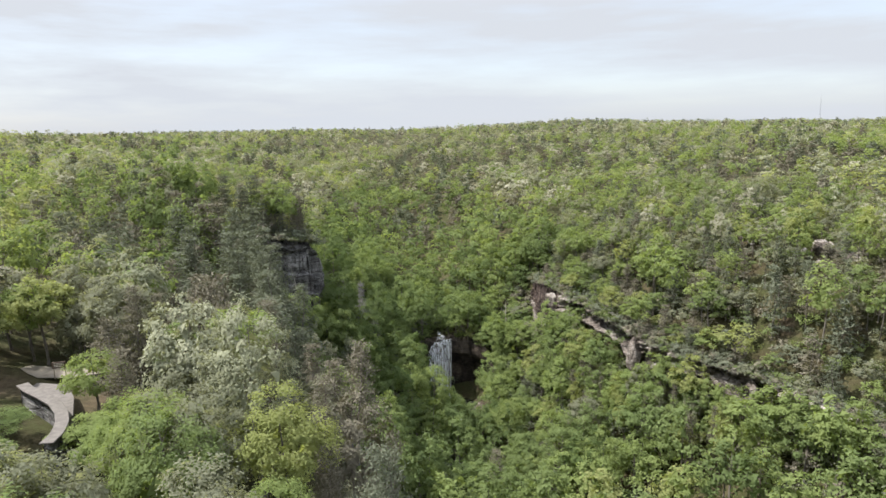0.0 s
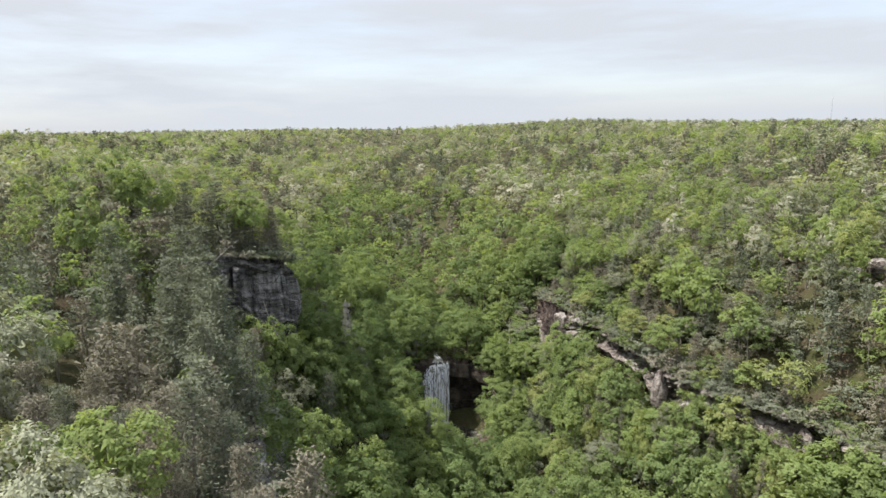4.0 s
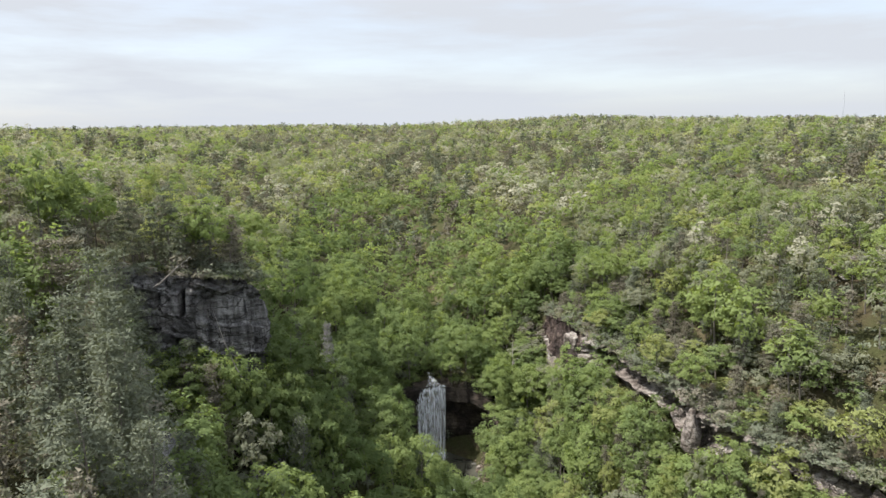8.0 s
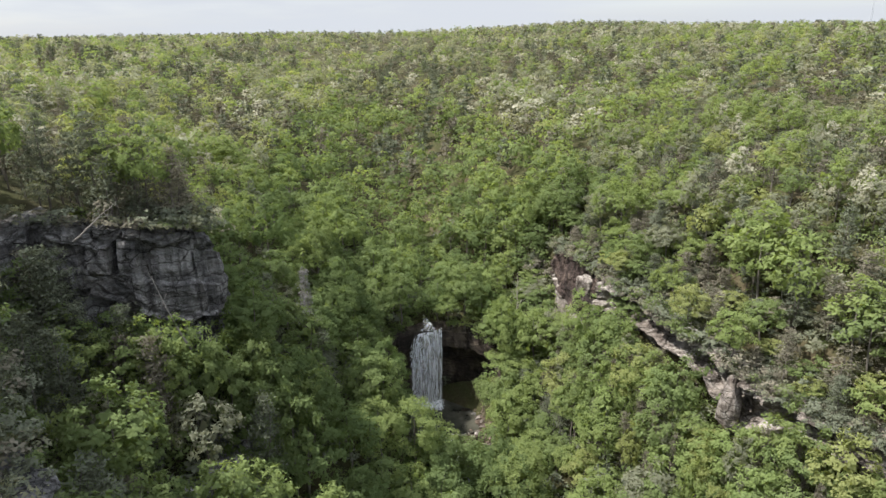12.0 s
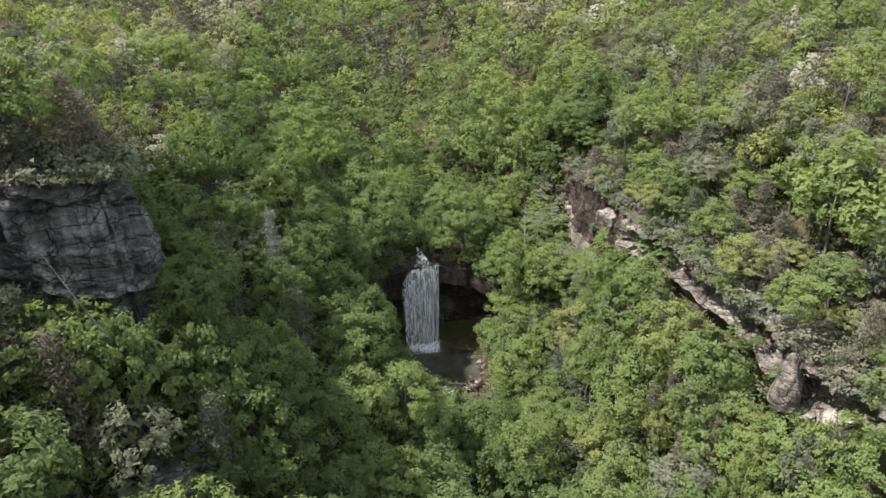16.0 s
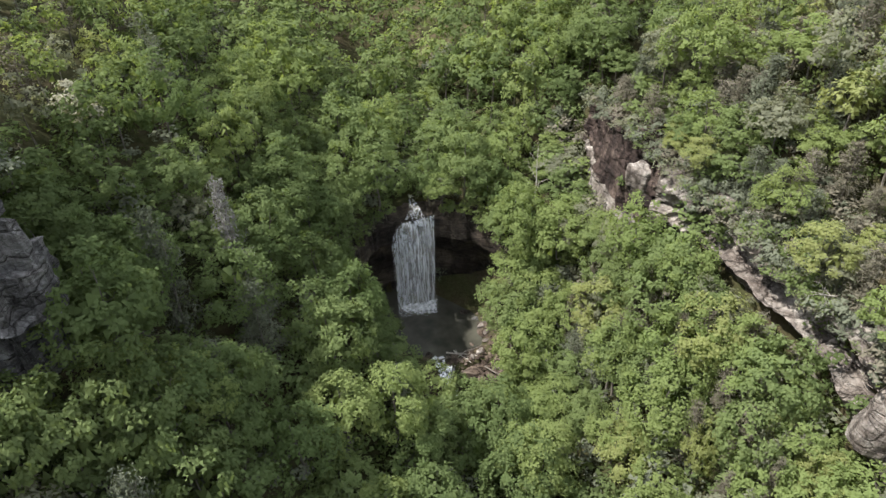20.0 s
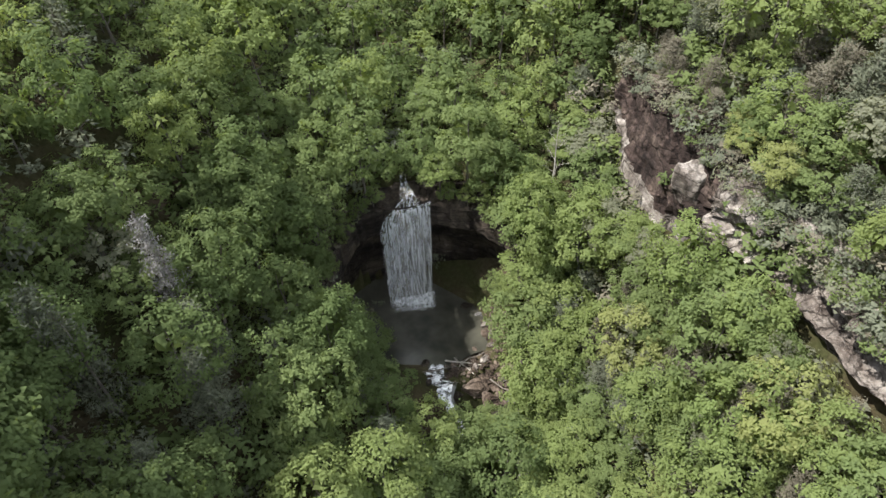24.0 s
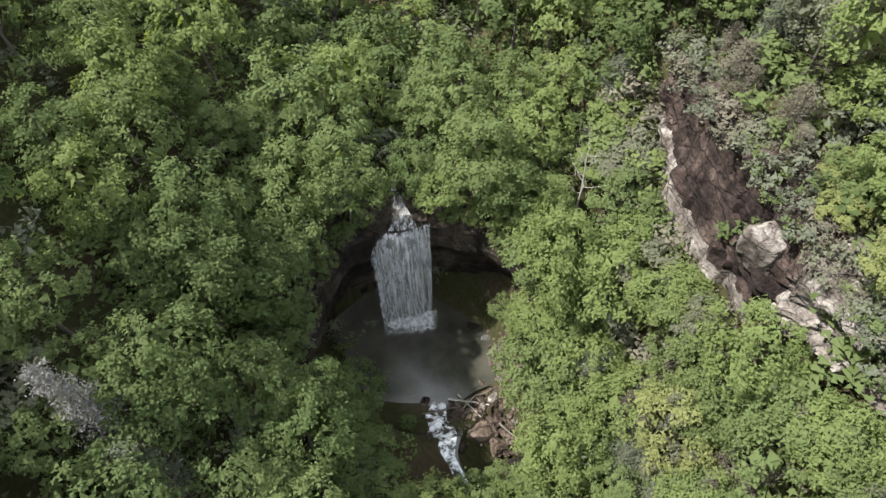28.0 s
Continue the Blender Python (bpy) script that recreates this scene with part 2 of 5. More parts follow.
# ---- plan of the gorge: ground profiles across it, going upstream along y ----
# knots: far plateau, rim slope, left cliff top, left cliff foot, floor left, floor right, right cliff foot, right cliff top, upper slope, plateau
PROFILE = [
    (-300, [(-260, 72), (-20, 66), (30, 60), (38, 44), (65, 4), (80, 2), (140, 24), (148, 38), (190, 58), (300, 72)]),
    (-60, [(-260, 72), (-40, 66), (12, 61), (19, 45), (44, 6), (58, 4), (105, 26), (112, 38), (150, 58), (260, 72)]),
    (20, [(-240, 74), (-40, 67), (0, 61), (6, 46), (24, 8), (38, 5), (83, 26), (90, 38), (128, 58), (230, 73)]),
    (60, [(-230, 74), (-52, 67), (-17, 63), (-12, 46), (8, 8), (24, 5), (76, 26), (82, 37), (118, 57), (210, 73)]),
    (100, [(-220, 74), (-62, 67), (-31, 60), (-27, 44), (-8, 8), (10, 4), (64, 25), (69, 36), (100, 54), (190, 72)]),
    (135, [(-220, 74), (-66, 67), (-42, 62), (-38, 42), (-10, 8), (8, 3), (49, 24), (53, 36), (82, 55), (180, 72)]),
    (152, [(-220, 74), (-64, 68), (-43, 63), (-38, 42), (-9, 9), (6, -2), (40, 23), (44, 36), (76, 57), (170, 72)]),
    (172, [(-220, 74), (-76, 68), (-52, 60), (-40, 46), (-11, 14), (6, -2), (31, 20), (35, 38), (78, 60), (165, 72)]),
    (190, [(-220, 74), (-86, 67), (-54, 56), (-42, 46), (-15, 15), (6, -1.2), (25, 18), (29, 40), (62, 58), (165, 72)]),
    (205, [(-220, 74), (-88, 67), (-54, 54), (-38, 42), (-20, 20), (15, 8), (24, 24), (29, 37), (56, 50), (165, 72)]),
    (212.5, [(-220, 74), (-88, 67), (-54, 54), (-38, 42), (-14, 20.5), (0, 19.5), (16, 22), (29, 37), (56, 50), (165, 72)]),
    (250, [(-220, 75), (-92, 66), (-58, 50), (-40, 36), (-18, 21), (-12, 21), (15, 34), (30, 42), (62, 57), (165, 72)]),
    (300, [(-240, 75), (-104, 66), (-68, 52), (-46, 40), (-24, 29), (-18, 29), (6, 38), (26, 45), (62, 57), (165, 73)]),
    (380, [(-280, 76), (-126, 69), (-92, 60), (-72, 50), (-48, 41), (-42, 41), (-18, 48), (12, 54), (62, 64), (170, 75)]),
    (520, [(-320, 78), (-180, 73), (-140, 67), (-118, 62), (-92, 57), (-84, 57), (-58, 62), (-20, 68), (60, 74), (190, 79)]),
    (700, [(-400, 82), (-260, 79), (-190, 77), (-160, 75), (-130, 73), (-120, 73), (-90, 76), (-30, 80), (60, 82), (220, 83)]),
]
PY = np.array([p[0] for p in PROFILE], float)
PX = np.array([[k[0] for k in p[1]] for p in PROFILE], float)
PZ = np.array([[k[1] for k in p[1]] for p in PROFILE], float)


# right-hand wall below the upper slope: runs from upstream to downstream, open to the gorge
CLIFF_R = [(25.8, 222, 28, 36.5, 0.16), (25.2, 214, 27, 38, 0.16), (26.0, 206, 27, 39, 0.18), (27.6, 199, 27, 40, 0.18), (29.0, 191, 28, 40.5, 0.12),
           (32.5, 184, 32.5, 40, 0.10), (35.8, 176, 33.5, 39.5, 0.10), (37.8, 169, 33.5, 39, 0.10), (40.5, 162, 33, 38.5, 0.10), (42.5, 154, 29, 38.5, 0.08),
           (43.6, 149, 27, 38, 0.08), (48, 143, 33, 37.5, 0.10), (53, 136, 33, 37.5, 0.10), (58, 129, 30, 38, 0.08), (63, 120, 30, 38, 0.08), (69, 109, 32, 37.5, 0.10), (78, 88, 32, 37, 0.1), (84, 60, 32, 37, 0.1)]
# left-hand wall: sheer grey face under the wooded rim
CLIFF_L = [(-9, 58, 44, 58, 0.1), (-21, 88, 42, 58, 0.1), (-28, 104, 44, 60, 0.1), (-39, 116, 46, 61, 0.1), (-52, 127, 52, 63, 0.08), (-55, 136, 55, 66, 0.04), (-53, 143, 55, 66, 0.02),
           (-45, 144.5, 52, 64.5, 0.04), (-38, 145.5, 47, 64, 0.08), (-32, 147.5, 45, 63.5, 0.10), (-31.5, 153, 44, 62, 0.10), (-37, 158, 42, 61, 0.10), (-43, 165, 44, 59, 0.10), (-50, 176, 46, 57, 0.10)]


def waves(x, y, size, seed):
    """Smooth uneven swell from -1 to 1, by crossing sines."""
    r = np.random.RandomState(seed)
    out = np.zeros_like(x, dtype=float)
    for k in range(6):
        a, p, f = r.uniform(0, math.tau), r.uniform(0, math.tau), r.uniform(0.6, 1.7) * math.tau / size
        out += np.sin((x * math.cos(a) + y * math.sin(a)) * f + p)
    return out / 3.0


def ground_height(x, y):
    x, y = np.atleast_1d(np.asarray(x, float)), np.atleast_1d(np.asarray(y, float))
    kx = [np.interp(y, PY, PX[:, i]) for i in range(10)]
    kz = [np.interp(y, PY, PZ[:, i]) for i in range(10)]
    for line, foot, top, side in ((CLIFF_R, 6, 7, 1.0), (CLIFF_L, 3, 2, -1.0)):
        q = np.array(sorted(line, key=lambda k: k[1]), float)
        w = np.clip((y - q[0, 1]) / 8, 0, 1) * np.clip((q[-1, 1] - y) / 8, 0, 1)
        cx, c0, c1 = (np.interp(y, q[:, 1], q[:, k]) for k in (0, 2, 3))
        back = np.interp(y, q[:, 1], q[:, 4] * (q[:, 3] - q[:, 2]))
        cl = np.interp(y - 2.4, q[:, 1], q[:, 0])
        cx = np.maximum(cx, cl) if side > 0 else np.minimum(cx, cl)
        kx[foot], kz[foot] = kx[foot] * (1 - w) + (cx + side * 1.8) * w, kz[foot] * (1 - w) + (c0 + 1.0) * w
        kx[top], kz[top] = kx[top] * (1 - w) + (cx + side * (4.4 + back)) * w, kz[top] * (1 - w) + (c1 - 0.3) * w
    z = np.where(x <= kx[0], kz[0], kz[9])
    for i in range(9):
        inside = (x > kx[i]) & (x <= kx[i + 1])
        f = (x - kx[i]) / np.maximum(kx[i + 1] - kx[i], 0.01)
        f = np.clip(f, 0, 1) ** 1.8 if i == 5 else f
        z = np.where(inside, kz[i] + (kz[i + 1] - kz[i]) * f, z)
    below = kx[6] - x   # talus against the foot of the right-hand wall
    talus = kz[6] - 1.0 - below - 0.5 * np.maximum(below - 4, 0) ** 2
    z = np.where((below > 0) & (below < 10) & (y > 100) & (y < 224), np.maximum(z, talus), z)
    d = np.hypot(x, y)
    rise = np.clip((d - 330) / 620, 0, 1)
    rise = rise * rise * (3 - 2 * rise)
    far = 84 + 3.5 * waves(x, y, 520, 4) + 8.0 * np.exp(-((x - 190) / 110) ** 2 - ((y - 1000) / 220) ** 2)
    far = far - np.maximum(d - 1250, 0) * 0.03
    z = z * (1 - rise) + far * rise
    plateau = np.clip((z - 30) / 30, 0, 1)
    bowl = ((x + 0.5) / 18.5) ** 2 + ((y - 198) / 16.8) ** 2
    bank = -1.2 + np.clip(x - 6.0, 0, 9) * 0.75 + np.clip(196.6 - y, 0, 8) * 0.40 + np.clip(-9 - x, 0, 9) * np.clip((197 - y) / 4, 0, 1) * 0.8
    bank = bank + np.clip((x - 1.0) * 0.618 + (y - 206.5) * 0.787, 0, 6) * 0.9
    bank = bank - 0.8 * np.exp(-((x + 0.3) / 1.4) ** 2) * np.clip((195 - y) / 3, 0, 1)
    z = np.where((bowl < 1) & (y > 187), np.minimum(z, bank), z)
    return z + plateau * (1.2 * waves(x, y, 60, 1)) + 0.35 * waves(x, y, 17, 2)


def grid_lines(lo, a, b, hi, step, grow=1.09):
    mid = list(np.arange(a, b + 0.01, step))
    left, s = [], step
    v = a
    while v > lo:
        s *= grow
        v -= s
        left.append(v)
    right, s = [], step
    v = b
    while v < hi:
        s *= grow
        v += s
        right.append(v)
    return np.array(left[::-1] + mid + right)


def mesh_from(name, co, quads, mats=(), index=None, smooth=False):
    """A mesh from arrays; a row that names its last corner twice is a triangle."""
    me = bpy.data.meshes.new(name)
    quads = np.asarray(quads, np.int32)
    nv, nq = len(co), len(quads)
    keep = np.ones((nq, 4), bool)
    keep[:, 3] = quads[:, 3] != quads[:, 2]
    corners = keep.sum(1)
    me.vertices.add(nv)
    me.vertices.foreach_set("co", np.asarray(co, np.float32).ravel())
    me.loops.add(int(corners.sum()))
    me.loops.foreach_set("vertex_index", quads[keep])
    me.polygons.add(nq)
    me.polygons.foreach_set("loop_start", (np.cumsum(corners) - corners).astype(np.int32))
    for m in mats:
        me.materials.append(m)
    if index is not None:
        me.polygons.foreach_set("material_index", np.asarray(index, np.int32))
    me.polygons.foreach_set("use_smooth", np.full(nq, smooth))
    me.update(calc_edges=True)
    return me


def sheet_quads(nu, nv):
    i = np.arange(nu * nv).reshape(nu, nv)
    return np.stack([i[:-1, :-1], i[1:, :-1], i[1:, 1:], i[:-1, 1:]], -1).reshape(-1, 4)


gx, gy = grid_lines(-3800, -80, 96, 3800, 1.0), grid_lines(-900, 40, 232, 4200, 1.0)
GX, GY = np.meshgrid(gx, gy, indexing="ij")
GZ = ground_height(GX.ravel(), GY.ravel())
ground = new("ground", mesh_from("ground", np.stack([GX.ravel(), GY.ravel(), GZ], -1), sheet_quads(len(gx), len(gy)), [GROUND], smooth=True))
tagged(ground, "brown leaf-littered forest ground of a deep gorge", "ground", kind="structure")


# ---- rock walls ----
def part(name, me, mat=None, parent=None, label=""):
    ob = new(name, me)
    if mat is not None and not me.materials:
        me.materials.append(mat)
    if parent is not None:
        ob.parent = parent
    if label:
        ob["label"] = label
    return ob


def resample(line, step):
    """Points every step metres along a line of (x, y, foot z, top z)."""
    p = np.array(line, float)
    d = np.concatenate([[0], np.cumsum(np.hypot(*np.diff(p[:, :2], axis=0).T))])
    s = np.arange(0, d[-1] + 0.001, step)
    return s, np.stack([np.interp(s, d, p[:, k]) for k in range(p.shape[1])], -1)


SKIRT = 5   # rows of rock that go down into the ground below a wall


def cliff_mesh(name, line, seed, mats, undercut=0.0, hollow=0.34, cap=6.0, rough=1.0, step=0.45, rows=36, brown=None, cap_rise=0.25, ragged=1.5, notch=None):
    """A weathered wall in beds and jointed blocks along a line of (x, y, foot, top, lean); its open side lies to the right of the line's run."""
    r = np.random.RandomState(seed)
    s, p = resample(line, step)
    tang = np.gradient(p[:, :2], axis=0)
    for _ in range(8):
        tang[1:-1] = (tang[:-2] + tang[1:-1] * 2 + tang[2:]) / 4
    tang /= np.linalg.norm(tang, axis=1)[:, None] + 1e-9
    out = np.stack([tang[:, 1], -tang[:, 0]], -1)
    n = len(s)
    edges = np.cumsum(np.r_[0, r.gamma(2.2, 0.08, 9) + 0.03])
    edges /= edges[-1]
    breaks = [np.cumsum(np.r_[r.uniform(-3, 0), r.gamma(1.6, 2.6, 400)]) for _ in edges]
    push = [r.normal(0, 0.5, 402) for _ in edges]
    bed_push = r.normal(0, 0.25, len(edges))
    joint = np.cumsum(r.gamma(2.0, 3.4, 200))
    buttress = r.normal(0, 0.9, 202)
    co, idx = [], []
    for i in range(n):
        col = []
        k0 = min(np.searchsorted(joint, s[i]), 199)
        jd = min(abs(s[i] - joint[k0]), abs(s[i] - joint[max(k0 - 1, 0)]))
        crack = -0.8 * max(0.0, 1 - jd / 0.5) * (k0 % 3 == 0) + 0.6 * buttress[k0]
        z0, z1, lean = p[i, 2], p[i, 3] + ragged * noise.noise(Vector((s[i] * 0.21, seed, 0))) + 0.6 * noise.noise(Vector((s[i] * 0.8, seed, 7))), p[i, 4]
        for j in range(-SKIRT, rows):
            v = max(j, 0) / (rows - 1)
            wob = v + 0.05 * noise.noise(Vector((s[i] * 0.16, seed, 3)))
            k = max(0, min(np.searchsorted(edges, wob, side="right") - 1, len(edges) - 2))
            b = np.searchsorted(breaks[k], s[i])
            q = Vector((p[i, 0] * 0.12, p[i, 1] * 0.12, v * (z1 - z0) * 0.12 + seed))
            fine = noise.noise(q * 9) * 0.26 + noise.noise(q * 2) * 0.5
            calm = 0.55 if lean > 0.15 else 1.0
            o = (push[k][b] + bed_push[k] + crack + fine) * rough * calm
            o += -lean * v * (z1 - z0)
            o -= undercut * max(0.0, 1 - v / hollow) ** 0.45 if undercut > 0 and lean < 0.15 else 0.0
            if notch is not None:
                o -= notch(p[i, 1]) * max(0.0, 1 - ((v - 0.60) / 0.24) ** 2) ** 0.5 if abs(v - 0.60) < 0.24 else 0.0
            z = z0 + v * (z1 - z0) + 0.22 * noise.noise(q * 5 + Vector((9, 2, 4))) + min(j, 0) * 1.6
            o += 0.25 * min(j, 0)
            col.append((p[i, 0] + out[i, 0] * o, p[i, 1] + out[i, 1] * o, z))
            idx.append(1 if brown is not None and brown(p[i, 1], v + 0.12 * noise.noise(q * 3)) else 0)
        bx, by, bz = col[-1]
        for f, dz in ((0.08, 0.12), (0.4, cap_rise), (0.7, cap_rise), (1.0, -0.8)):
            w = noise.noise(Vector((bx * 0.3, by * 0.3, f * 9))) * 0.5
            col.append((bx - out[i, 0] * cap * f, by - out[i, 1] * cap * f, bz + dz + w))
            idx.append(idx[-1])
        co.extend(col)
    tags = np.array(idx).reshape(n, rows + 4 + SKIRT)[:-1, :-1].ravel()
    return mesh_from(name, np.array(co), sheet_quads(n, rows + 4 + SKIRT)[:, ::-1], mats, tags, smooth=False)


cliff_r = new("cliff", cliff_mesh("cliff", CLIFF_R, 3, [ROCK_PALE, ROCK_BROWN], undercut=1.4, cap=7, notch=lambda y: 3.0 * min(1.0, max(0.0, (188 - y) / 5)), brown=lambda y, v: 189 < y < 221 and v > max(0.06, 0.30 - (208 - y) * 0.013)))
tagged(cliff_r, "long sandstone cliff band, pale and rust-brown, with dark cracks", "cliff", kind="structure")
cliff_l = new("cliff", cliff_mesh("cliff", CLIFF_L, 8, [ROCK_GREY], undercut=0.4, cap=7, rough=1.3, ragged=2.0, step=0.36, rows=44))
tagged(cliff_l, "sheer grey cliff face in shade under the wooded rim", "cliff", kind="structure")
# horseshoe of rock round the plunge pool, hollowed out behind the falls
LEDGE = [(-16, 184, -1, 12, 0), (-15, 194, -1, 17, 0), (-13.5, 202, -1, 18.5, 0), (-11, 206.5, -1, 18.8, 0), (-6, 208.4, -1, 19, 0), (0, 208.4, -1, 19.6, 0), (5.5, 207.5, -1, 19, 0), (10, 204.5, -1, 18, 0),
         (12.8, 199, -1, 13, 0), (15.5, 193, 0, 5, 0)]
falls_ledge = new("cliff", cliff_mesh("cliff", LEDGE, 21, [ROCK_WET], undercut=4.6, hollow=0.8, cap=8, rough=0.35, ragged=0.3))
tagged(falls_ledge, "dark wet horseshoe ledge hollowed out behind a waterfall", "cliff", kind="structure")
# low crag on the ravine side below the sheer face
CRAG = [(-30, 118, 27, 36, 0.2), (-27, 126, 26, 36, 0.2), (-24.5, 134, 24, 35, 0.2), (-24, 141, 24, 34, 0.2), (-27, 147, 27, 34, 0.2)]
crag = new("cliff", cliff_mesh("cliff", CRAG, 33, [ROCK_GREY], cap=5))
tagged(crag, "low broken grey crag among trees in shade", "cliff", kind="structure")
CRAG_R = [(19.5, 198, 3, 12, 0.15), (20.5, 192, 3, 13, 0.15), (23.5, 185, 5, 14, 0.15), (27.5, 177, 9, 17, 0.2), (31, 170, 13, 20, 0.2)]
crag_r = new("cliff", cliff_mesh("cliff", CRAG_R, 37, [ROCK_PALE, ROCK_BROWN], cap=5, brown=lambda y, v: y < 182))
tagged(crag_r, "low pale rock step half hidden by trees", "cliff", kind="structure")


# ---- water ----
def pool_material():
    m, n, l, b = material("still_pool_water", 0.08, 0.5)
    k = noise_node(n, l, 0.18, 3.0)
    r = ramp(n, [(0.35, (0.030, 0.030, 0.024)), (0.65, (0.068, 0.066, 0.052))])
    l.new(k.outputs["Fac"], r.inputs["Fac"])
    l.new(r.outputs["Color"], b.inputs["Base Color"])
    f = noise_node(n, l, 2.2, 4.0)
    bumped(n, l, b, f.outputs["Fac"], 0.25, 0.08)
    return m


def fall_material(name, density, streak, soft=0.16):
    """White falling water in threads, thin enough in places to see the rock behind."""
    m, n, l, b = material(name, 0.45, 0.4)
    b.inputs["Base Color"].default_value = (0.86, 0.88, 0.90, 1)
    k = noise_node(n, l, 1.0, 6.0, 0.65, streak)
    r = n.new("ShaderNodeMapRange")
    r.inputs["From Min"].default_value, r.inputs["From Max"].default_value = density, density + soft
    l.new(k.outputs["Fac"], r.inputs["Value"])
    t = n.new("ShaderNodeBsdfTransparent")
    mx = n.new("ShaderNodeMixShader")
    l.new(r.outputs["Result"], mx.inputs["Fac"])
    l.new(t.outputs["BSDF"], mx.inputs[1])
    l.new(b.outputs["BSDF"], mx.inputs[2])
    l.new(mx.outputs["Shader"], n["Material Output"].inputs["Surface"])
    return m


WATER = pool_material()
FALLING = fall_material("falling_water", 0.36, (2.6, 2.6, 0.07), 0.62)
THIN = fall_material("thin_white_water", 0.36, (2.6, 1.0, 1.0), 0.8)
FOAM = fall_material("white_water", 0.40, (1.1, 1.1, 1.1), 0.22)


def water_sheet(name, line, mat, lift=0.12):
    """A strip of water along (x, y, z, half width)."""
    p = resample(line, 0.8)[1]
    t = np.gradient(p[:, :2], axis=0)
    t /= np.linalg.norm(t, axis=1)[:, None] + 1e-9
    s = np.stack([-t[:, 1], t[:, 0]], -1)
    co = []
    for i in range(len(p)):
        for f in np.linspace(-1, 1, 7):
            w = p[i, 3] * f * (1 + 0.25 * noise.noise(Vector((p[i, 0] * 0.4, p[i, 1] * 0.4, f))))
            q = Vector((p[i, 0] + s[i, 0] * w, p[i, 1] + s[i, 1] * w, 0))
            co.append((q.x, q.y, p[i, 2] + lift + 0.15 * noise.noise(q * 0.9)))
    return mesh_from(name, np.array(co), sheet_quads(len(p), 7), [mat], smooth=True)


def pool_mesh():
    co, n = [], 64
    for r in (0.0, 0.5, 0.8, 1.0):
        for i in range(n):
            a = math.tau * i / n
            k = 1 + 0.10 * math.sin(3 * a + 1) + 0.05 * math.sin(7 * a)
            co.append((-1.0 + 15.5 * r * k * math.cos(a), 202.6 + 9.6 * r * k * math.sin(a), 0.10))
    q = [(j * n + i, j * n + (i + 1) % n, (j + 1) * n + (i + 1) % n, (j + 1) * n + i) for j in range(3) for i in range(n)]
    return mesh_from("pool", np.array(co), np.array(q), [WATER], smooth=True)


pool = tagged(new("pool", pool_mesh()), "still brown-green plunge pool below the falls", "pool", kind="structure")

waterfall = tagged(new("waterfall"), "white waterfall dropping in threads over a dark ledge", "waterfall")
waterfall.location = (-5, 206, 0.2)


def curtain_mesh(x0, x1, seed, drop=19.9, throw=1.9):
    """A falling sheet: leaves the lip, leans out and frays towards the foot."""
    nu, nv = 44, 40
    co = []
    for i in range(nu):
        u = i / (nu - 1)
        for j in range(nv):
            v = j / (nv - 1)
            x = x0 + (x1 - x0) * u + 0.10 * math.sin(u * 40 + seed) + (u - 0.75) * -1.2 * v
            y = 208.9 - 0.9 * math.sin(u * math.pi) - (throw + 2.2 * (1 - u)) * v ** 0.6 + 0.25 * noise.noise(Vector((u * 14, v * 2, seed)))
            z = 0.3 + (drop - 1.6 * (1 - u)) * (1 - v)
            co.append((x + 5, y - 206, z - 0.2))
    return mesh_from("curtain", np.array(co), sheet_quads(nu, nv), [FALLING], smooth=True)


part("curtain", curtain_mesh(-9.2, -0.9, 1), None, waterfall)
part("curtain", curtain_mesh(-8.8, -1.1, 5, throw=1.4), None, waterfall)


def foam_mesh():
    co = []
    nu, nv = 40, 12
    for i in range(nu):
        u = i / (nu - 1)
        for j in range(nv):
            v = j / (nv - 1)
            q = Vector((u * 9, v * 3, 4))
            reach = 1.7 + 1.5 * abs(noise.noise(Vector((u * 5, 1, 2)))) + 1.6 * max(0.0, 0.35 - u)
            x = -8.3 + 7.6 * u + 0.2 * noise.noise(q * 1.5) + (u - 0.5) * 0.8 * v
            y = 206.8 - 2.0 * (1 - u) - reach * v + 0.3 * noise.noise(q + Vector((3, 3, 3)))
            z = 0.3 + 2.4 * max(0.0, 1 - v) ** 1.4 * (0.6 + 0.12 * noise.noise(q * 1.1)) + 0.05
            co.append((x + 5, y - 206, z - 0.2))
    return mesh_from("spray", np.array(co), sheet_quads(nu, nv), smooth=True)


SPRAY = fall_material("soft_spray", 0.22, (2.2, 2.2, 1.6), 0.62)
# spray thins out towards its rim
s_n, s_l = SPRAY.node_tree.nodes, SPRAY.node_tree.links
s_sep = s_n.new("ShaderNodeSeparateXYZ")
s_l.new(s_n.new("ShaderNodeTexCoord").outputs["Generated"], s_sep.inputs["Vector"])
s_mix = [k for k in s_n if k.type == "MIX_SHADER"][0]
s_fac = s_mix.inputs["Fac"].links[0].from_socket
for axis, lo, hi in (("X", 0.0, 0.16), ("X", 1.0, 0.84), ("Y", 0.08, 0.75)):
    s_map = s_n.new("ShaderNodeMapRange")
    s_map.interpolation_type = "SMOOTHSTEP"
    s_map.inputs["From Min"].default_value, s_map.inputs["From Max"].default_value = min(lo, hi), max(lo, hi)
    if lo > hi:
        s_map.inputs["To Min"].default_value, s_map.inputs["To Max"].default_value = 1.0, 0.0
    s_l.new(s_sep.outputs[axis], s_map.inputs["Value"])
    s_mul = s_n.new("ShaderNodeMath")
    s_mul.operation = "MULTIPLY"
    s_l.new(s_fac, s_mul.inputs[0])
    s_l.new(s_map.outputs["Result"], s_mul.inputs[1])
    s_fac = s_mul.outputs[0]
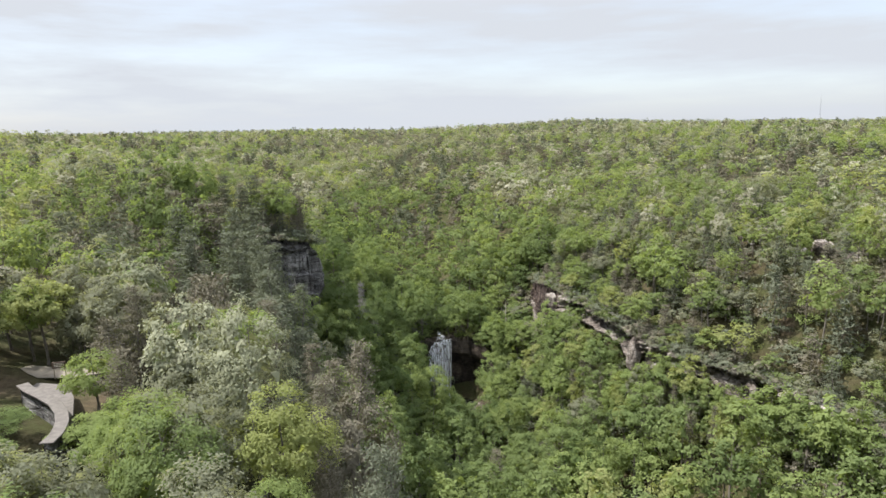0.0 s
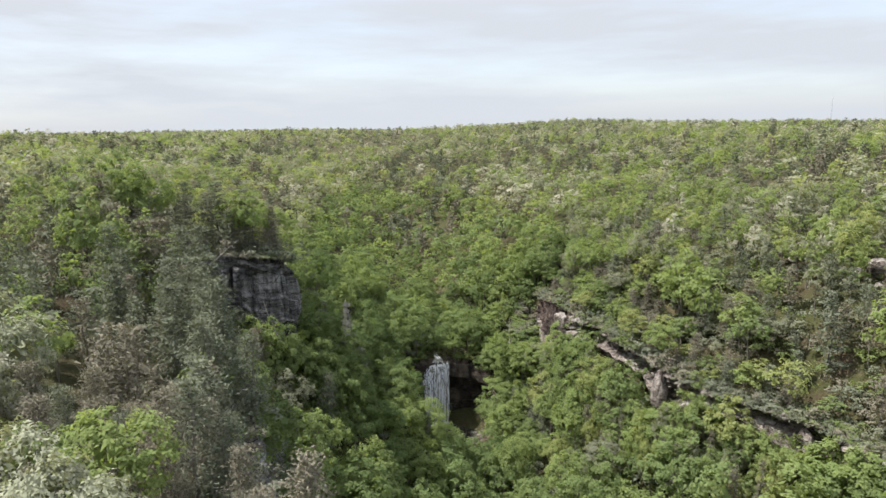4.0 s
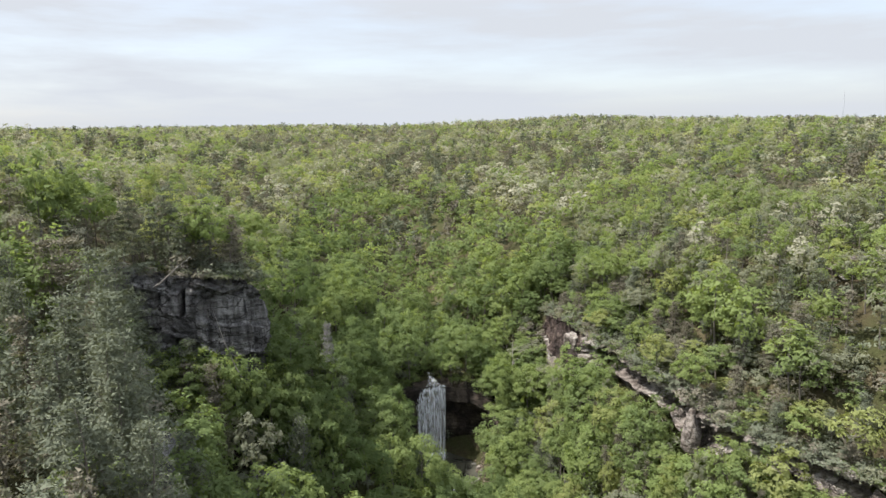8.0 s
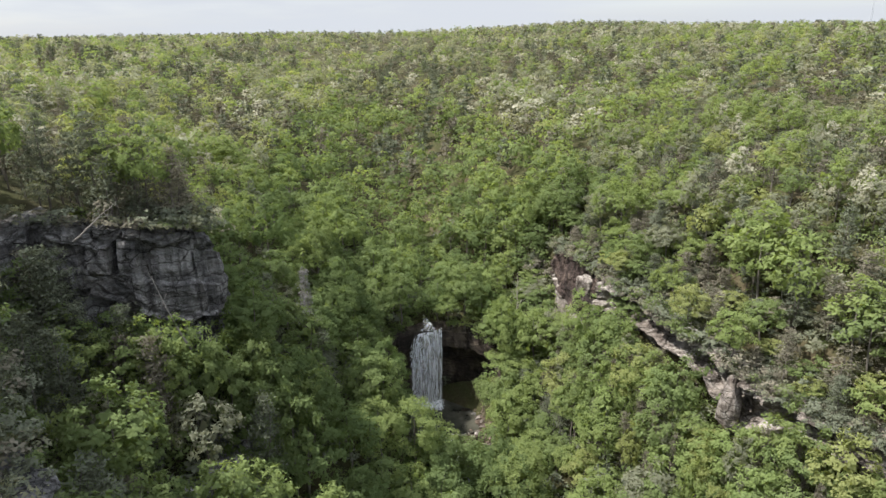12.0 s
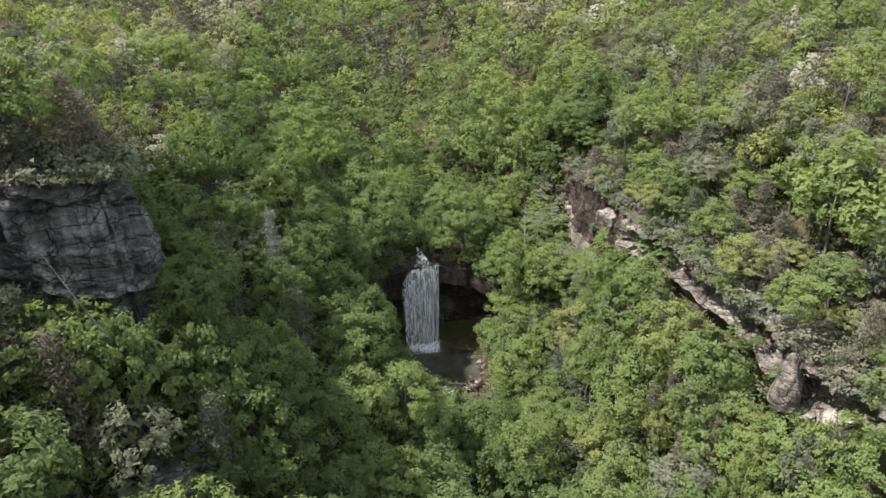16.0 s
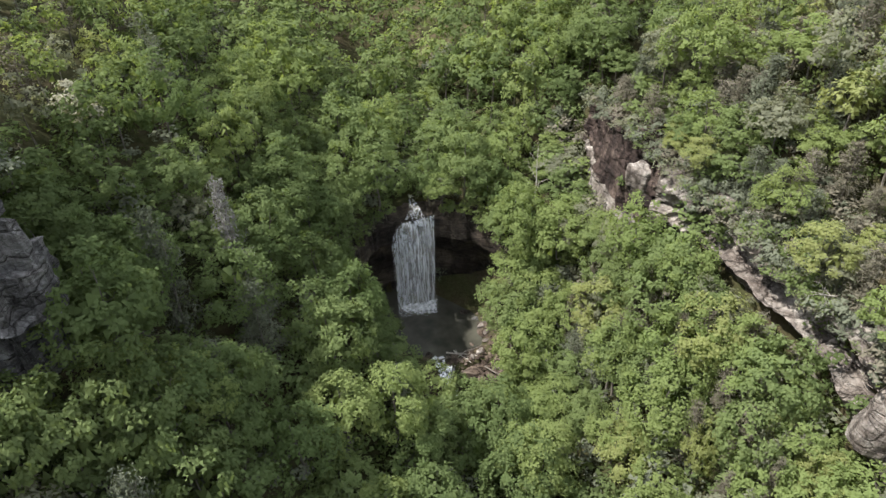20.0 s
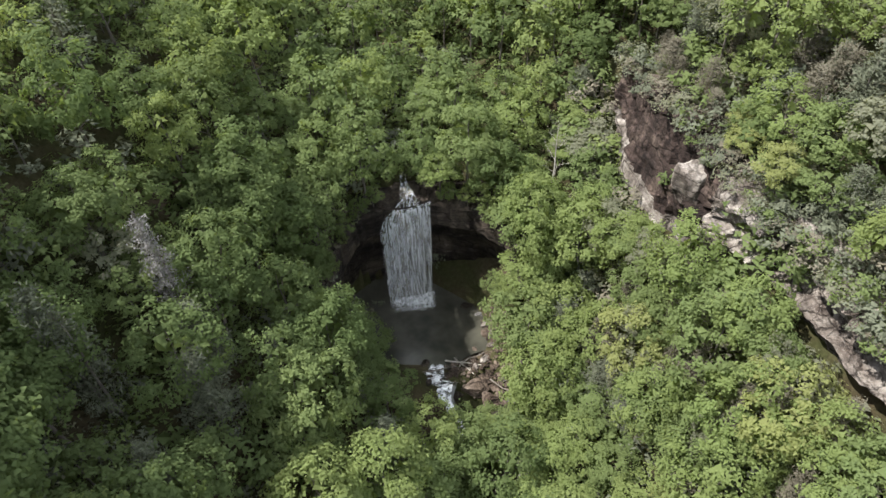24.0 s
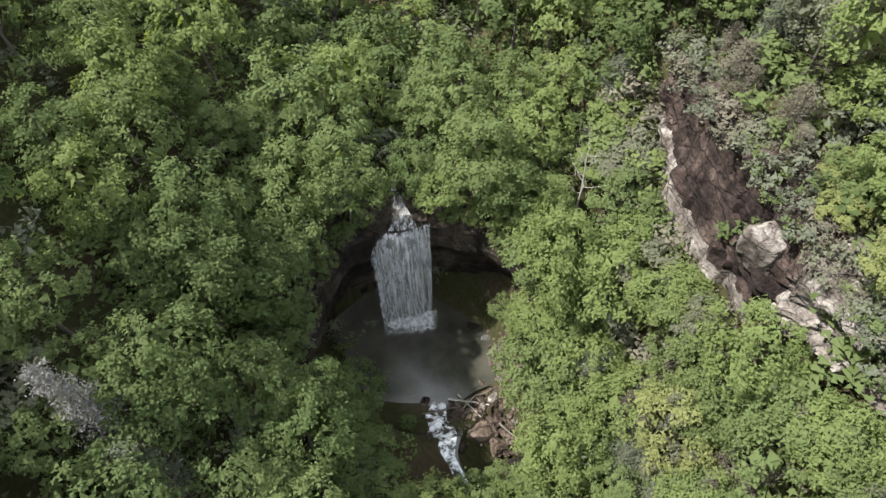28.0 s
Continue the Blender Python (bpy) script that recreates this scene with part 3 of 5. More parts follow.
s_l.new(s_fac, s_mix.inputs["Fac"])
part("spray", foam_mesh(), SPRAY, waterfall, "white spray at the foot")
cascade = part("cascade", water_sheet("cascade", [(-5.6, 213.6, 21.2, 0.25), (-5.1, 212.2, 20.8, 0.5), (-4.6, 210.4, 20.3, 0.9), (-4.3, 208.6, 19.6, 1.6), (-4.3, 207.6, 18.9, 2.1)], THIN, 0.5), None, waterfall, "white cascade above the lip")
cascade.location = (5, -206, -0.2)
bed = [(-0.3, 194.8, 0.8), (-0.4, 192.6, 1.0), (-0.9, 190.6, 1.5), (-0.7, 188.6, 2.3), (-0.2, 186.6, 2.2), (0.8, 184.8, 1.0), (2.8, 182, 0.5), (4.6, 178, 0.5), (5.6, 172, 0.5)]
bed = [(x, y, float(ground_height(x, y)[0]) + 0.15, w) for x, y, w in bed]
brook = tagged(new("brook", water_sheet("brook", [(x, y, z, w * 1.35) for x, y, z, w in bed], WATER, 0.12)), "dark shallow brook running out of the pool", "stream", kind="structure")
rapids = tagged(new("stream", water_sheet("stream", bed, FOAM, 0.26)), "white rapids running out of the pool between boulders", "stream", kind="structure")


# ---- trees ----
def unit(v):
    return v / (np.linalg.norm(v, axis=-1, keepdims=True) + 1e-9)


def leaf_quads(centres, normals, size, r, fold=0.22, slim=0.62):
    """One folded, pointed spray of leaves per centre."""
    n = len(centres)
    a = unit(np.cross(normals, r.normal(size=(n, 3))))
    b = np.cross(normals, a)
    s = (size * r.uniform(0.6, 1.35, n))[:, None]
    co = np.stack([centres + a * s, centres - a * s * 0.9 + b * s * slim, centres - a * s * 0.9 - b * s * slim - normals * s * fold], 1)
    i = np.arange(n * 3).reshape(-1, 3)
    return co.reshape(-1, 3), np.concatenate([i, i[:, 2:]], 1)


def join(pieces):
    co, q, k = [], [], 0
    for c, f in pieces:
        co.append(c)
        q.append(f + k)
        k += len(c)
    return np.concatenate(co), np.concatenate(q)


def broad_crown(seed, radius, height, base, clumps, leaves, size, core=9):
    """A domed crown of several lobes: each lobe carries small ragged clumps of leaf sprays, with shaded gaps between."""
    r = np.random.RandomState(seed)
    pieces = []
    mid = base + (height - base) * 0.42
    up = height - mid
    lobes = max(4, min(9, clumps // 5))
    stretch = np.array([1.0, 1.0, up / radius])
    seat = [(np.array([0.0, 0.0, 0.42]), r.uniform(0.50, 0.60))]
    for k in range(1, lobes):
        a = k * 2.39996 + r.uniform(-0.4, 0.4)
        reach = r.uniform(0.36, 0.56)
        seat.append((np.array([math.cos(a) * reach, math.sin(a) * reach, r.uniform(-0.16, 0.24)]), r.uniform(0.40, 0.54)))
    mids = np.array([c for c, _ in seat])
    rads = np.array([q for _, q in seat])
    share = rads ** 2 / (rads ** 2).sum()
    for k, (c, q) in enumerate(seat):
        if core:
            inner = unit(r.normal(size=(core, 3)))
            pos = (c + inner * q * r.uniform(0.2, 0.55, (core, 1))) * radius * stretch + np.array([0, 0, mid])
            pieces.append(leaf_quads(pos, unit(inner + np.array([0, 0, 0.8])), radius * q * 0.22, r, slim=0.8))
        todo, tries = max(2, int(round(clumps * share[k]))), 0
        while todo and tries < 60:
            tries += 1
            d = unit(r.normal(size=3) + c * 0.9 + np.array([0, 0, 0.35]))
            if d[2] < -0.45:
                continue
            p = c + d * q * r.uniform(0.84, 1.06)
            gap = np.linalg.norm(mids - p, axis=1) - rads * 0.84
            gap[k] = 1.0
            if gap.min() < 0:
                continue
            todo -= 1
            cr = radius * r.uniform(0.13, 0.23) * (0.75 + 0.5 * q) * (1.9 if clumps < 14 else 1.35 if clumps < 30 else 1.0)
            m = max(3, int(leaves * r.uniform(0.7, 1.3)))
            dirs = unit(r.normal(size=(m, 3)) + d * 0.5 + np.array([0, 0, 0.3]))
            pos = p * radius * stretch + np.array([0, 0, mid]) + dirs * cr * r.uniform(0.35, 1.15, (m, 1)) * np.array([1.15, 1.15, 0.7])
            nor = unit(dirs * 0.34 + d * 0.55 + np.array([0, 0, 0.45]) + r.normal(size=(m, 3)) * 0.32)
            pieces.append(leaf_quads(pos, nor, size, r))
    return join(pieces)


def pine_crown(seed, radius, height, base, tiers, leaves, size):
    """An open, layered crown: flat sprays of needles on level limbs."""
    r = np.random.RandomState(seed)
    pieces = []
    for k in range(tiers):
        f = (k + 0.5) / tiers
        z = base + (height - base) * f
        reach = radius * (1 - f) ** 0.6 * r.uniform(0.75, 1.1) + 0.3
        for a in np.arange(r.randint(4, 7)) * math.tau / 5.3 + r.uniform(0, 6):
            L = reach * r.uniform(0.6, 1.05)
            m = max(3, int(leaves * (0.4 + L / radius)))
            t = r.uniform(0.25, 1, m)
            pos = np.stack([np.cos(a) * L * t, np.sin(a) * L * t, z + 0.25 * L * t * t - 0.1], -1) + r.normal(size=(m, 3)) * np.array([0.28, 0.28, 0.14]) * radius * 0.45
            nor = unit(r.normal(size=(m, 3)) * 0.6 + np.array([0, 0, 1.0]))
            pieces.append(leaf_quads(pos, nor, size, r, slim=0.30))
    return join(pieces)


def tube(points, radii, sides=6):
    p = np.array(points, float)
    t = unit(np.gradient(p, axis=0))
    ref = np.where(np.abs(t[:, 2:]) > 0.9, np.array([[1.0, 0, 0]]), np.array([[0, 0, 1.0]]))
    a = unit(np.cross(t, ref))
    b = np.cross(t, a)
    ang = np.arange(sides) * math.tau / sides
    ring = a[:, None] * np.cos(ang)[None, :, None] + b[:, None] * np.sin(ang)[None, :, None]
    co = (p[:, None] + ring * np.array(radii)[:, None, None]).reshape(-1, 3)
    i = np.arange(len(p) * sides).reshape(len(p), sides)
    j = np.roll(i, -1, 1)
    q = np.stack([i[:-1], j[:-1], j[1:], i[1:]], -1).reshape(-1, 4)
    return co, q


def trunk_mesh(seed, height, thick, spread, limbs=6, sides=6, twigs=0, first=0.35):
    """A tapered stem with limbs that fork outward and up."""
    r = np.random.RandomState(seed)
    z = np.linspace(-1.2, height * 0.92, 7)
    bend = np.cumsum(r.normal(0, 0.012 * height, (7, 2)), 0)
    bend -= bend[1]
    stem = np.column_stack([bend, z])
    pieces = [tube(stem, thick * np.array([1.5, 1.0, 0.86, 0.7, 0.5, 0.32, 0.10]), sides)]
    for k in range(limbs):
        f = first + (0.9 - first) * (k + r.uniform(0, 0.6)) / limbs
        s = np.array([np.interp(f * height, z, stem[:, 0]), np.interp(f * height, z, stem[:, 1]), f * height])
        a = k * 2.4 + r.uniform(-0.4, 0.4)
        L = spread * r.uniform(0.6, 1.0) * (1.15 - 0.6 * f)
        t = np.linspace(0, 1, 5)[:, None]
        line = s + np.hstack([np.cos(a) * L * t, np.sin(a) * L * t, L * (0.25 * t + 0.45 * t * t)]) + r.normal(0, 0.06 * L, (5, 3)) * t
        w = thick * 0.42 * (1.1 - f)
        pieces.append(tube(line, w * np.array([1.0, 0.8, 0.6, 0.4, 0.12]), max(4, sides - 2)))
        for _ in range(twigs):
            g = r.uniform(0.3, 0.95)
            o = s + (line[-1] - s) * g
            d = unit(r.normal(size=3) + np.array([np.cos(a), np.sin(a), 0.9])) * L * r.uniform(0.25, 0.55)
            tt = np.linspace(0, 1, 4)[:, None]
            pieces.append(tube(o + d * tt + r.normal(0, 0.05 * L, (4, 3)) * tt, w * np.array([0.35, 0.26, 0.16, 0.05]), 3))
    return join(pieces)


# template crowns at four levels of detail (0 near .. 3 far), unit size: tree height 1 m per metre, scaled on planting
BROAD = {0: [broad_crown(10 + k, 5.2, 14 + k % 3, 4.5, 52, 44, 0.25) for k in range(6)],
         5: [broad_crown(25 + k, 5.2, 14 + k % 3, 4.5, 66, 52, 0.205) for k in range(6)],
         4: [broad_crown(20 + k, 5.0, 13 + k % 3, 4.5, 76, 60, 0.20) for k in range(5)],
         6: [broad_crown(22 + k, 5.0, 13 + k % 3, 4.0, 96, 100, 0.135) for k in range(4)],
         1: [broad_crown(30 + k, 5.2, 14 + k % 3, 4.5, 26, 20, 0.40) for k in range(6)],
         2: [broad_crown(50 + k, 5.2, 14, 5.0, 12, 12, 0.66, 3) for k in range(5)],
         3: [broad_crown(70 + k, 5.4, 14, 7.5, 8, 6, 1.0, 2) for k in range(4)]}
PINE = {0: [pine_crown(90 + k, 3.8, 14 + k % 2, 2.2, 10, 74, 0.24) for k in range(4)],
        5: [pine_crown(97 + k, 3.8, 14, 2.2, 10, 96, 0.20) for k in range(3)],
        6: [pine_crown(93 + k, 3.8, 14, 2.2, 10, 190, 0.14) for k in range(2)],
        4: [pine_crown(95 + k, 3.8, 14 + k % 2, 2.2, 10, 100, 0.20) for k in range(3)],
        1: [pine_crown(100 + k, 3.9, 14, 4.0, 7, 20, 0.46) for k in range(4)],
        2: [pine_crown(110 + k, 4.2, 14, 5.0, 5, 10, 0.85) for k in range(3)],
        3: [broad_crown(120 + k, 4.4, 15, 7.5, 8, 6, 1.0, 2) for k in range(3)]}
STEM = {0: [trunk_mesh(5 + k, 14, 0.24, 4.6, 5, 5) for k in range(4)], 1: [trunk_mesh(15, 13, 0.22, 4.0, 3, 4)], "pine": [trunk_mesh(25 + k, 14.5, 0.20, 2.6, 8, 6, 0, 0.25) for k in range(3)]}


def swell(x, y, size, seed):
    return float(waves(np.array([x]), np.array([y]), size, seed)[0])


def open_side(line, step, off):
    """Points along a wall's line, set off towards its open side."""
    p = resample(line, step)[1]
    t = np.gradient(p[:, :2], axis=0)
    t /= np.linalg.norm(t, axis=1)[:, None] + 1e-9
    return p, np.stack([p[:, 0] + t[:, 1] * off, p[:, 1] - t[:, 0] * off], -1)


CLEAR = []   # (x, y, radius): places kept free of trees
FACE = []    # strips along rock faces where nothing roots
for line in (CLIFF_R, CLIFF_L[4:12], CRAG, CRAG_R):
    for x, y in open_side(line, 1.5, 0.6)[1]:
        if line is CLIFF_R or line[0][0] < -40:
            CLEAR.append((x, y, 1.9))
        FACE.append((x, y, 1.0))
for x, y, rad in ((1, 202, 9), (-3, 203, 9), (-4, 196, 7.5), (2, 196, 9), (3, 191, 7), (5, 187, 5.5), (0, 185, 5), (0.5, 181, 4.8), (4, 184.5, 3.2), (9, 185.5, 3), (9, 189, 4), (-7, 192, 3.5), (2, 182, 3.5), (-5, 206, 5), (-5.5, 212.5, 2.6), (8, 200, 5), (7, 205, 5),
                  (-37, 57, 3.8), (-33.5, 51, 3.0), (-39, 60, 3.0), (-31, 46, 2.6), (-29.5, 43, 3.2), (-27.5, 40, 3.4), (-25, 36, 3.2), (-25.6, 178, 2.4), (-3, 187, 3.6), (77, 166, 3.4), (82.5, 146, 3.2), (84, 168, 2.6), (80, 170, 2.6), (85, 149, 2.4), (28, 206, 4), (28, 200, 4), (27, 213, 3.5), (30, 191, 3.0)):
    CLEAR.append((x, y, rad))
    FACE.append((x, y, rad * 0.8))
CLEAR, FACE = np.array(CLEAR), np.array(FACE)
CAPS = [open_side(line, 1.0, -3.0) for line in (CLIFF_R, CLIFF_L, LEDGE)]


CLIFF_R_Y = np.array([p[1] for p in CLIFF_R[::-1]])
CLIFF_R_FOOT = np.array([p[2] for p in CLIFF_R[::-1]])


def free(x, y, where=CLEAR):
    return bool(np.all(np.hypot(where[:, 0] - x, where[:, 1] - y) > where[:, 2]))


def root_height(x, y, z):
    """The ground, or the rock cap where a wall's top reaches back over it."""
    for p, q in CAPS:
        d = np.hypot(q[:, 0] - x, q[:, 1] - y)
        i = int(np.argmin(d))
        if d[i] < 3.6:
            z = max(z, p[i, 3] - 0.2)
    return z


def beside_wall(x, y):
    """How near a place lies to the long walls, below (-) or above (+) them; 99 when far."""
    best = 99.0
    for line, side in ((CLIFF_R, 1.0), (CLIFF_L, -1.0)):
        q = np.array(line)
        i = int(np.argmin(np.hypot(q[:, 0] - x, (q[:, 1] - y))))
        cx = np.interp(y, np.sort(q[:, 1]), q[np.argsort(q[:, 1]), 0])
        if q[:, 1].min() < y < q[:, 1].max() and abs(x - cx) < abs(best):
            best = (x - cx) * side
    return best


def species(x, y, z, rnd):
    """Which tree grows where: lush leaves in the ravine, pines, blossom and budding oaks towards the rims. Darker
    foliage stands in for shade on parts of the left side.
    """
    rim = min(1.0, max(0.0, (z - 34) / 20))
    dry = swell(x, y, 75, 11)
    far = y > 300
    u = rnd.random()
    pine = 0.02 + rim * (0.34 + 0.40 * dry)
    if far:
        pine = 0.34 + 0.34 * swell(x, y, 130, 12)
    if x > 22 and y < 262 and 35 < z < 50:
        pine += 0.18
    if -64 < x < -14 and 50 < y < 165 and z > 24:
        pine += (0.42 if 58 < y < 130 else 0.3) if z > 50 else 0.40
    if x < -10 and y < 50:
        pine *= 0.22
    if x > 45 and y < 262 and z >= 50:
        pine += 0.02
    if x < -62 and y < 300:
        pine *= 0.8
    if -62 < x < -16 and 82 < y < 132 and z > 40:
        return ("pine", "needle" if u < 0.5 else "twig") if u < (0.88 if x > -36 and y < 112 else 0.64) else ("broad", rnd.choice(("deep", "mid", "olive")))
    # left of the pool: deep leaf colour stands in for shade
    if -26 < x < -4 and 174 < y < 198:
        return "broad", "deep"
    # below the promontory: dark needles and leaves imitate its shadow
    if -50 < x < -20 and 138 < y < 180 and z < 48:
        return ("pine", "needle") if u < 0.25 else ("broad", "deep")
    # left ravine side: shade put into the leaf colour, mid and deep only
    if x < -14 and 50 < y < 165 and 24 < z < 56 and u >= pine:
        return "broad", rnd.choice(("mid", "deep", "deep"))
    if u < pine:
        return "pine", "needle" if rnd.random() < (0.34 if z > 50 and y < 130 else 0.58) else "twig"
    u = rnd.random()
    if rim > 0.6 and y < 50 and x < 10:
        for limit, leaf in zip((0.0, 0.07, 0.50, 0.66, 0.90), ("pale", "tan", "olive", "yellow", "fresh")):
            if u < limit:
                return "broad", leaf
        return "broad", "mid"
    if rim > 0.6:
        a = (0.05, 0.22, 0.56, 0.64) if far else (0.03, 0.11, 0.40, 0.52)
        for limit, leaf in zip(a, ("pale", "tan", "olive", "yellow")):
            if u < limit:
                return "broad", leaf
        return ("broad", "fresh") if u < 0.84 else ("broad", "mid")
    share = (0.04, 0.10, 0.58, 0.92) if x > 12 else (0.0, 0.0, 0.18, 0.62)
    for limit, leaf in zip(share, ("olive", "yellow", "fresh", "mid")):
        if u < limit:
            return "broad", leaf
    return "broad", "deep"


def plant_spots(x0, x1, y0, y1, gap, seed, keep):
    rnd = random.Random(seed)
    out = []
    j = 0
    y = y0
    while y < y1:
        x = x0 + (gap * 0.5 if j % 2 else 0)
        while x < x1:
            px, py = x + rnd.uniform(-0.36, 0.36) * gap, y + rnd.uniform(-0.36, 0.36) * gap
            if keep(px, py):
                out.append((px, py))
            x += gap
        y += gap * 0.87
        j += 1
    return out


def in_view(x, y):
    """The wedge of country that the flight looks over."""
    return abs(x) < 26 + (y + 10) * 0.72


fall_zone = lambda x, y: -38 < x < 42 and 160 < y < 214
rim_zone = lambda x, y: -48 < x < 8 and 16 < y < 74
near_zone = lambda x, y: (-44 < x < 52 and 124 < y < 226) or (-52 < x < 10 and 4 < y < 84) or (-58 < x < -20 and 84 <= y <= 146)
mid_zone = lambda x, y: -100 < x < 105 and 8 < y < 262

rnd = random.Random(7)
spots = []   # x, y, detail level
def upland(x, y):
    """Rims and upper slopes, where the trees stand smaller and closer."""
    return float(ground_height(x, y)[0]) > 44


for x, y in plant_spots(-100, 105, 8, 262, 6.8, 1, lambda x, y: in_view(x, y) and free(x, y) and y > 16 and not upland(x, y)):
    spots.append((x, y, 5 if fall_zone(x, y) else 0 if near_zone(x, y) else 1))
small = set()
for x, y in plant_spots(-100, 105, 8, 262, 4.9, 9, lambda x, y: in_view(x, y) and free(x, y) and y > 16 and upland(x, y)):
    small.add(len(spots))
    spots.append((x, y, 6 if rim_zone(x, y) and y < 46 else 4 if rim_zone(x, y) else 1))
for line, step, off in ((CLIFF_R, 4.6, 3.4), (CLIFF_L[5:13], 4.2, 3.6), (CLIFF_L[5:13], 4.6, 7.5), (LEDGE[1:4], 4.0, -3.2), (LEDGE[5:], 4.2, -2.4), (CRAG_R, 5.0, 4.0), (CLIFF_L[4:13], 4.4, -4.5)):
    for x, y in open_side(line, step, off)[1]:
        if off == -4.5 and rnd.random() < 0.4:
            continue
        spots.append((x + rnd.uniform(-0.8, 0.8), y + rnd.uniform(-0.8, 0.8), 5 if fall_zone(x, y) else 0))
for x, y in ((22.5, 224), (21.5, 230), (24, 236), (27, 229), (29.5, 226), (26, 242), (9.5, 211), (13, 207.5), (6.5, 214), (16, 203)):
    spots.append((x, y, 5))
# crowns that stand against the foot of the sheer face: x, y, height of the treetop
foot_tree = {}
for x, y, crest in ((-33, 141.5, 52), (-36.5, 139.5, 53), (-29.5, 143.5, 50), (-26, 147, 47.5), (-40, 138, 54), (-44.5, 136, 55), (-30.5, 137.5, 46), (-25, 141, 44), (-22, 146, 42), (-36, 133, 47), (-41, 130, 49), (-44, 128, 50), (-47, 134, 55),
                    (-28, 152, 47), (-31, 158, 47), (-23, 153, 43), (-35, 163, 49), (-30, 168, 50), (-29.5, 176, 41), (-28, 181.5, 42), (-32, 180, 44), (-22.5, 175.5, 39), (-32, 122, 46), (-26, 128, 40), (-37, 124, 48)):
    foot_tree[len(spots)] = crest
    spots.append((x, y, 0))
# crowns that stand out on the near rim: x, y, height of the treetop, foliage
stand_out = {}
for x, y, crest, leaf in ((-20.7, 48.8, 77.2, "pale"), (-14.0, 43.5, 77.0, "pale"), (-25.6, 178.2, 47.2, "grey"), (-8.0, 44.6, 69.5, "twig"), (-10.5, 39, 72, "yellow"), (-41.5, 63.5, 74.5, "yellow"), (-45, 58.5, 74, "yellow"), (-37, 65, 74, "olive"), (-33.5, 63.5, 74.5, "olive"), (-47, 66, 75, "tan"), (-42, 70, 76, "olive"), (-36, 72, 75.5, "pale"), (-18.5, 37.5, 72.5, "fresh")):
    stand_out[len(spots)] = (crest, leaf)
    spots.append((x, y, 6 if y < 46 else 5 if leaf == "grey" else 4))
grey = set()
for x, y in plant_spots(26, 62, 128, 258, 4.9, 14, lambda x, y: free(x, y) and 3 < beside_wall(x, y) < 24):
    grey.add(len(spots))
    spots.append((x, y, 0))
# tall pines along the rim above the sheer face; they shade the ravine side below
rim_pine = {}
for x, y, high in ((-19, 66, 0.8), (-21, 76, 0.85), (-24, 84, 0.95), (-25, 91, 0.95), (-28, 96, 1.0), (-30, 100, 1.0), (-33, 104, 1.0), (-31, 92, 0.95), (-38, 110, 1.05), (-43, 107, 1.0), (-44, 114, 1.05), (-36, 101, 1.0), (-40, 97, 1.0), (-46, 116, 1.2), (-51, 121, 1.25), (-35, 108, 1.1), (-41, 113, 1.15),
                   (-57, 125, 1.3), (-59, 130, 1.3), (-59, 136, 1.3), (-60, 141, 1.3), (-57, 146, 1.2), (-62, 127, 1.3), (-63, 133, 1.3), (-64, 139, 1.3), (-52, 149, 0.95), (-46, 150, 0.9), (-41, 151, 0.85), (-37, 154, 0.7), (-43, 156, 1.1), (-48, 162, 1.15), (-54, 170, 1.1), (-45, 167, 1.1), (-50, 175, 1.1), (-52, 164, 1.15), (-55, 118, 1.2), (-48, 110, 1.1), (-60, 122, 1.2)):
    rim_pine[len(spots)] = high
    spots.append((x, y, 0))
scrub = set()
for off, step in ((4.0, 3.4), (7.0, 3.8), (10.5, 4.2)):
    for x, y in open_side(CLIFF_R[4:15], step, off)[1]:
        scrub.add(len(spots))
        spots.append((x + rnd.uniform(-1.2, 1.2), y + rnd.uniform(-1.2, 1.2), 0))
for x, y in plant_spots(-420, 440, 8, 520, 7.3, 2, lambda x, y: in_view(x, y) and not mid_zone(x, y)):
    spots.append((x, y, 2))
for x, y in plant_spots(-900, 1000, 520, 1350, 12.0, 3, lambda x, y: in_view(x, y)):
    spots.append((x, y, 3))

sx, sy = np.array([s[0] for s in spots]), np.array([s[1] for s in spots])
sz = np.array([root_height(x, y, z) if lv != 2 and lv != 3 else z for (x, y, lv), z in zip(spots, ground_height(sx, sy))])
stuff = {}
tree_count = {}
mesh_cache = {}
prototype = {}


def cached(key, make):
    if key not in mesh_cache:
        mesh_cache[key] = make()
    return mesh_cache[key]


LABELS = {"fresh": "leafy broadleaf tree in fresh light green", "mid": "leafy broadleaf tree in full green leaf", "deep": "deep green broadleaf tree in full leaf",
          "olive": "olive-green oak coming into leaf", "yellow": "yellow-green oak with young spring leaves", "pale": "pale cream tree in blossom", "tan": "tan budding oak with thin foliage",
          "needle": "grey-green pine with open layered crown", "twig": "grey-brown tree with a thin open crown", "grey": "grey dead conifer with dense bare twigs"}


NAME = {"fresh": "broadleaf_tree", "mid": "broadleaf_tree", "deep": "broadleaf_tree", "olive": "oak_tree", "yellow": "oak_tree", "tan": "oak_tree", "pale": "blossom_tree", "needle": "pine_tree", "twig": "pine_tree", "grey": "dead_tree"}
GROUP = {"broadleaf_tree": "green trees in the gorge", "oak_tree": "spring oaks", "blossom_tree": "trees in blossom", "pine_tree": "pines on rim and ledges", "dead_tree": "dead trees"}


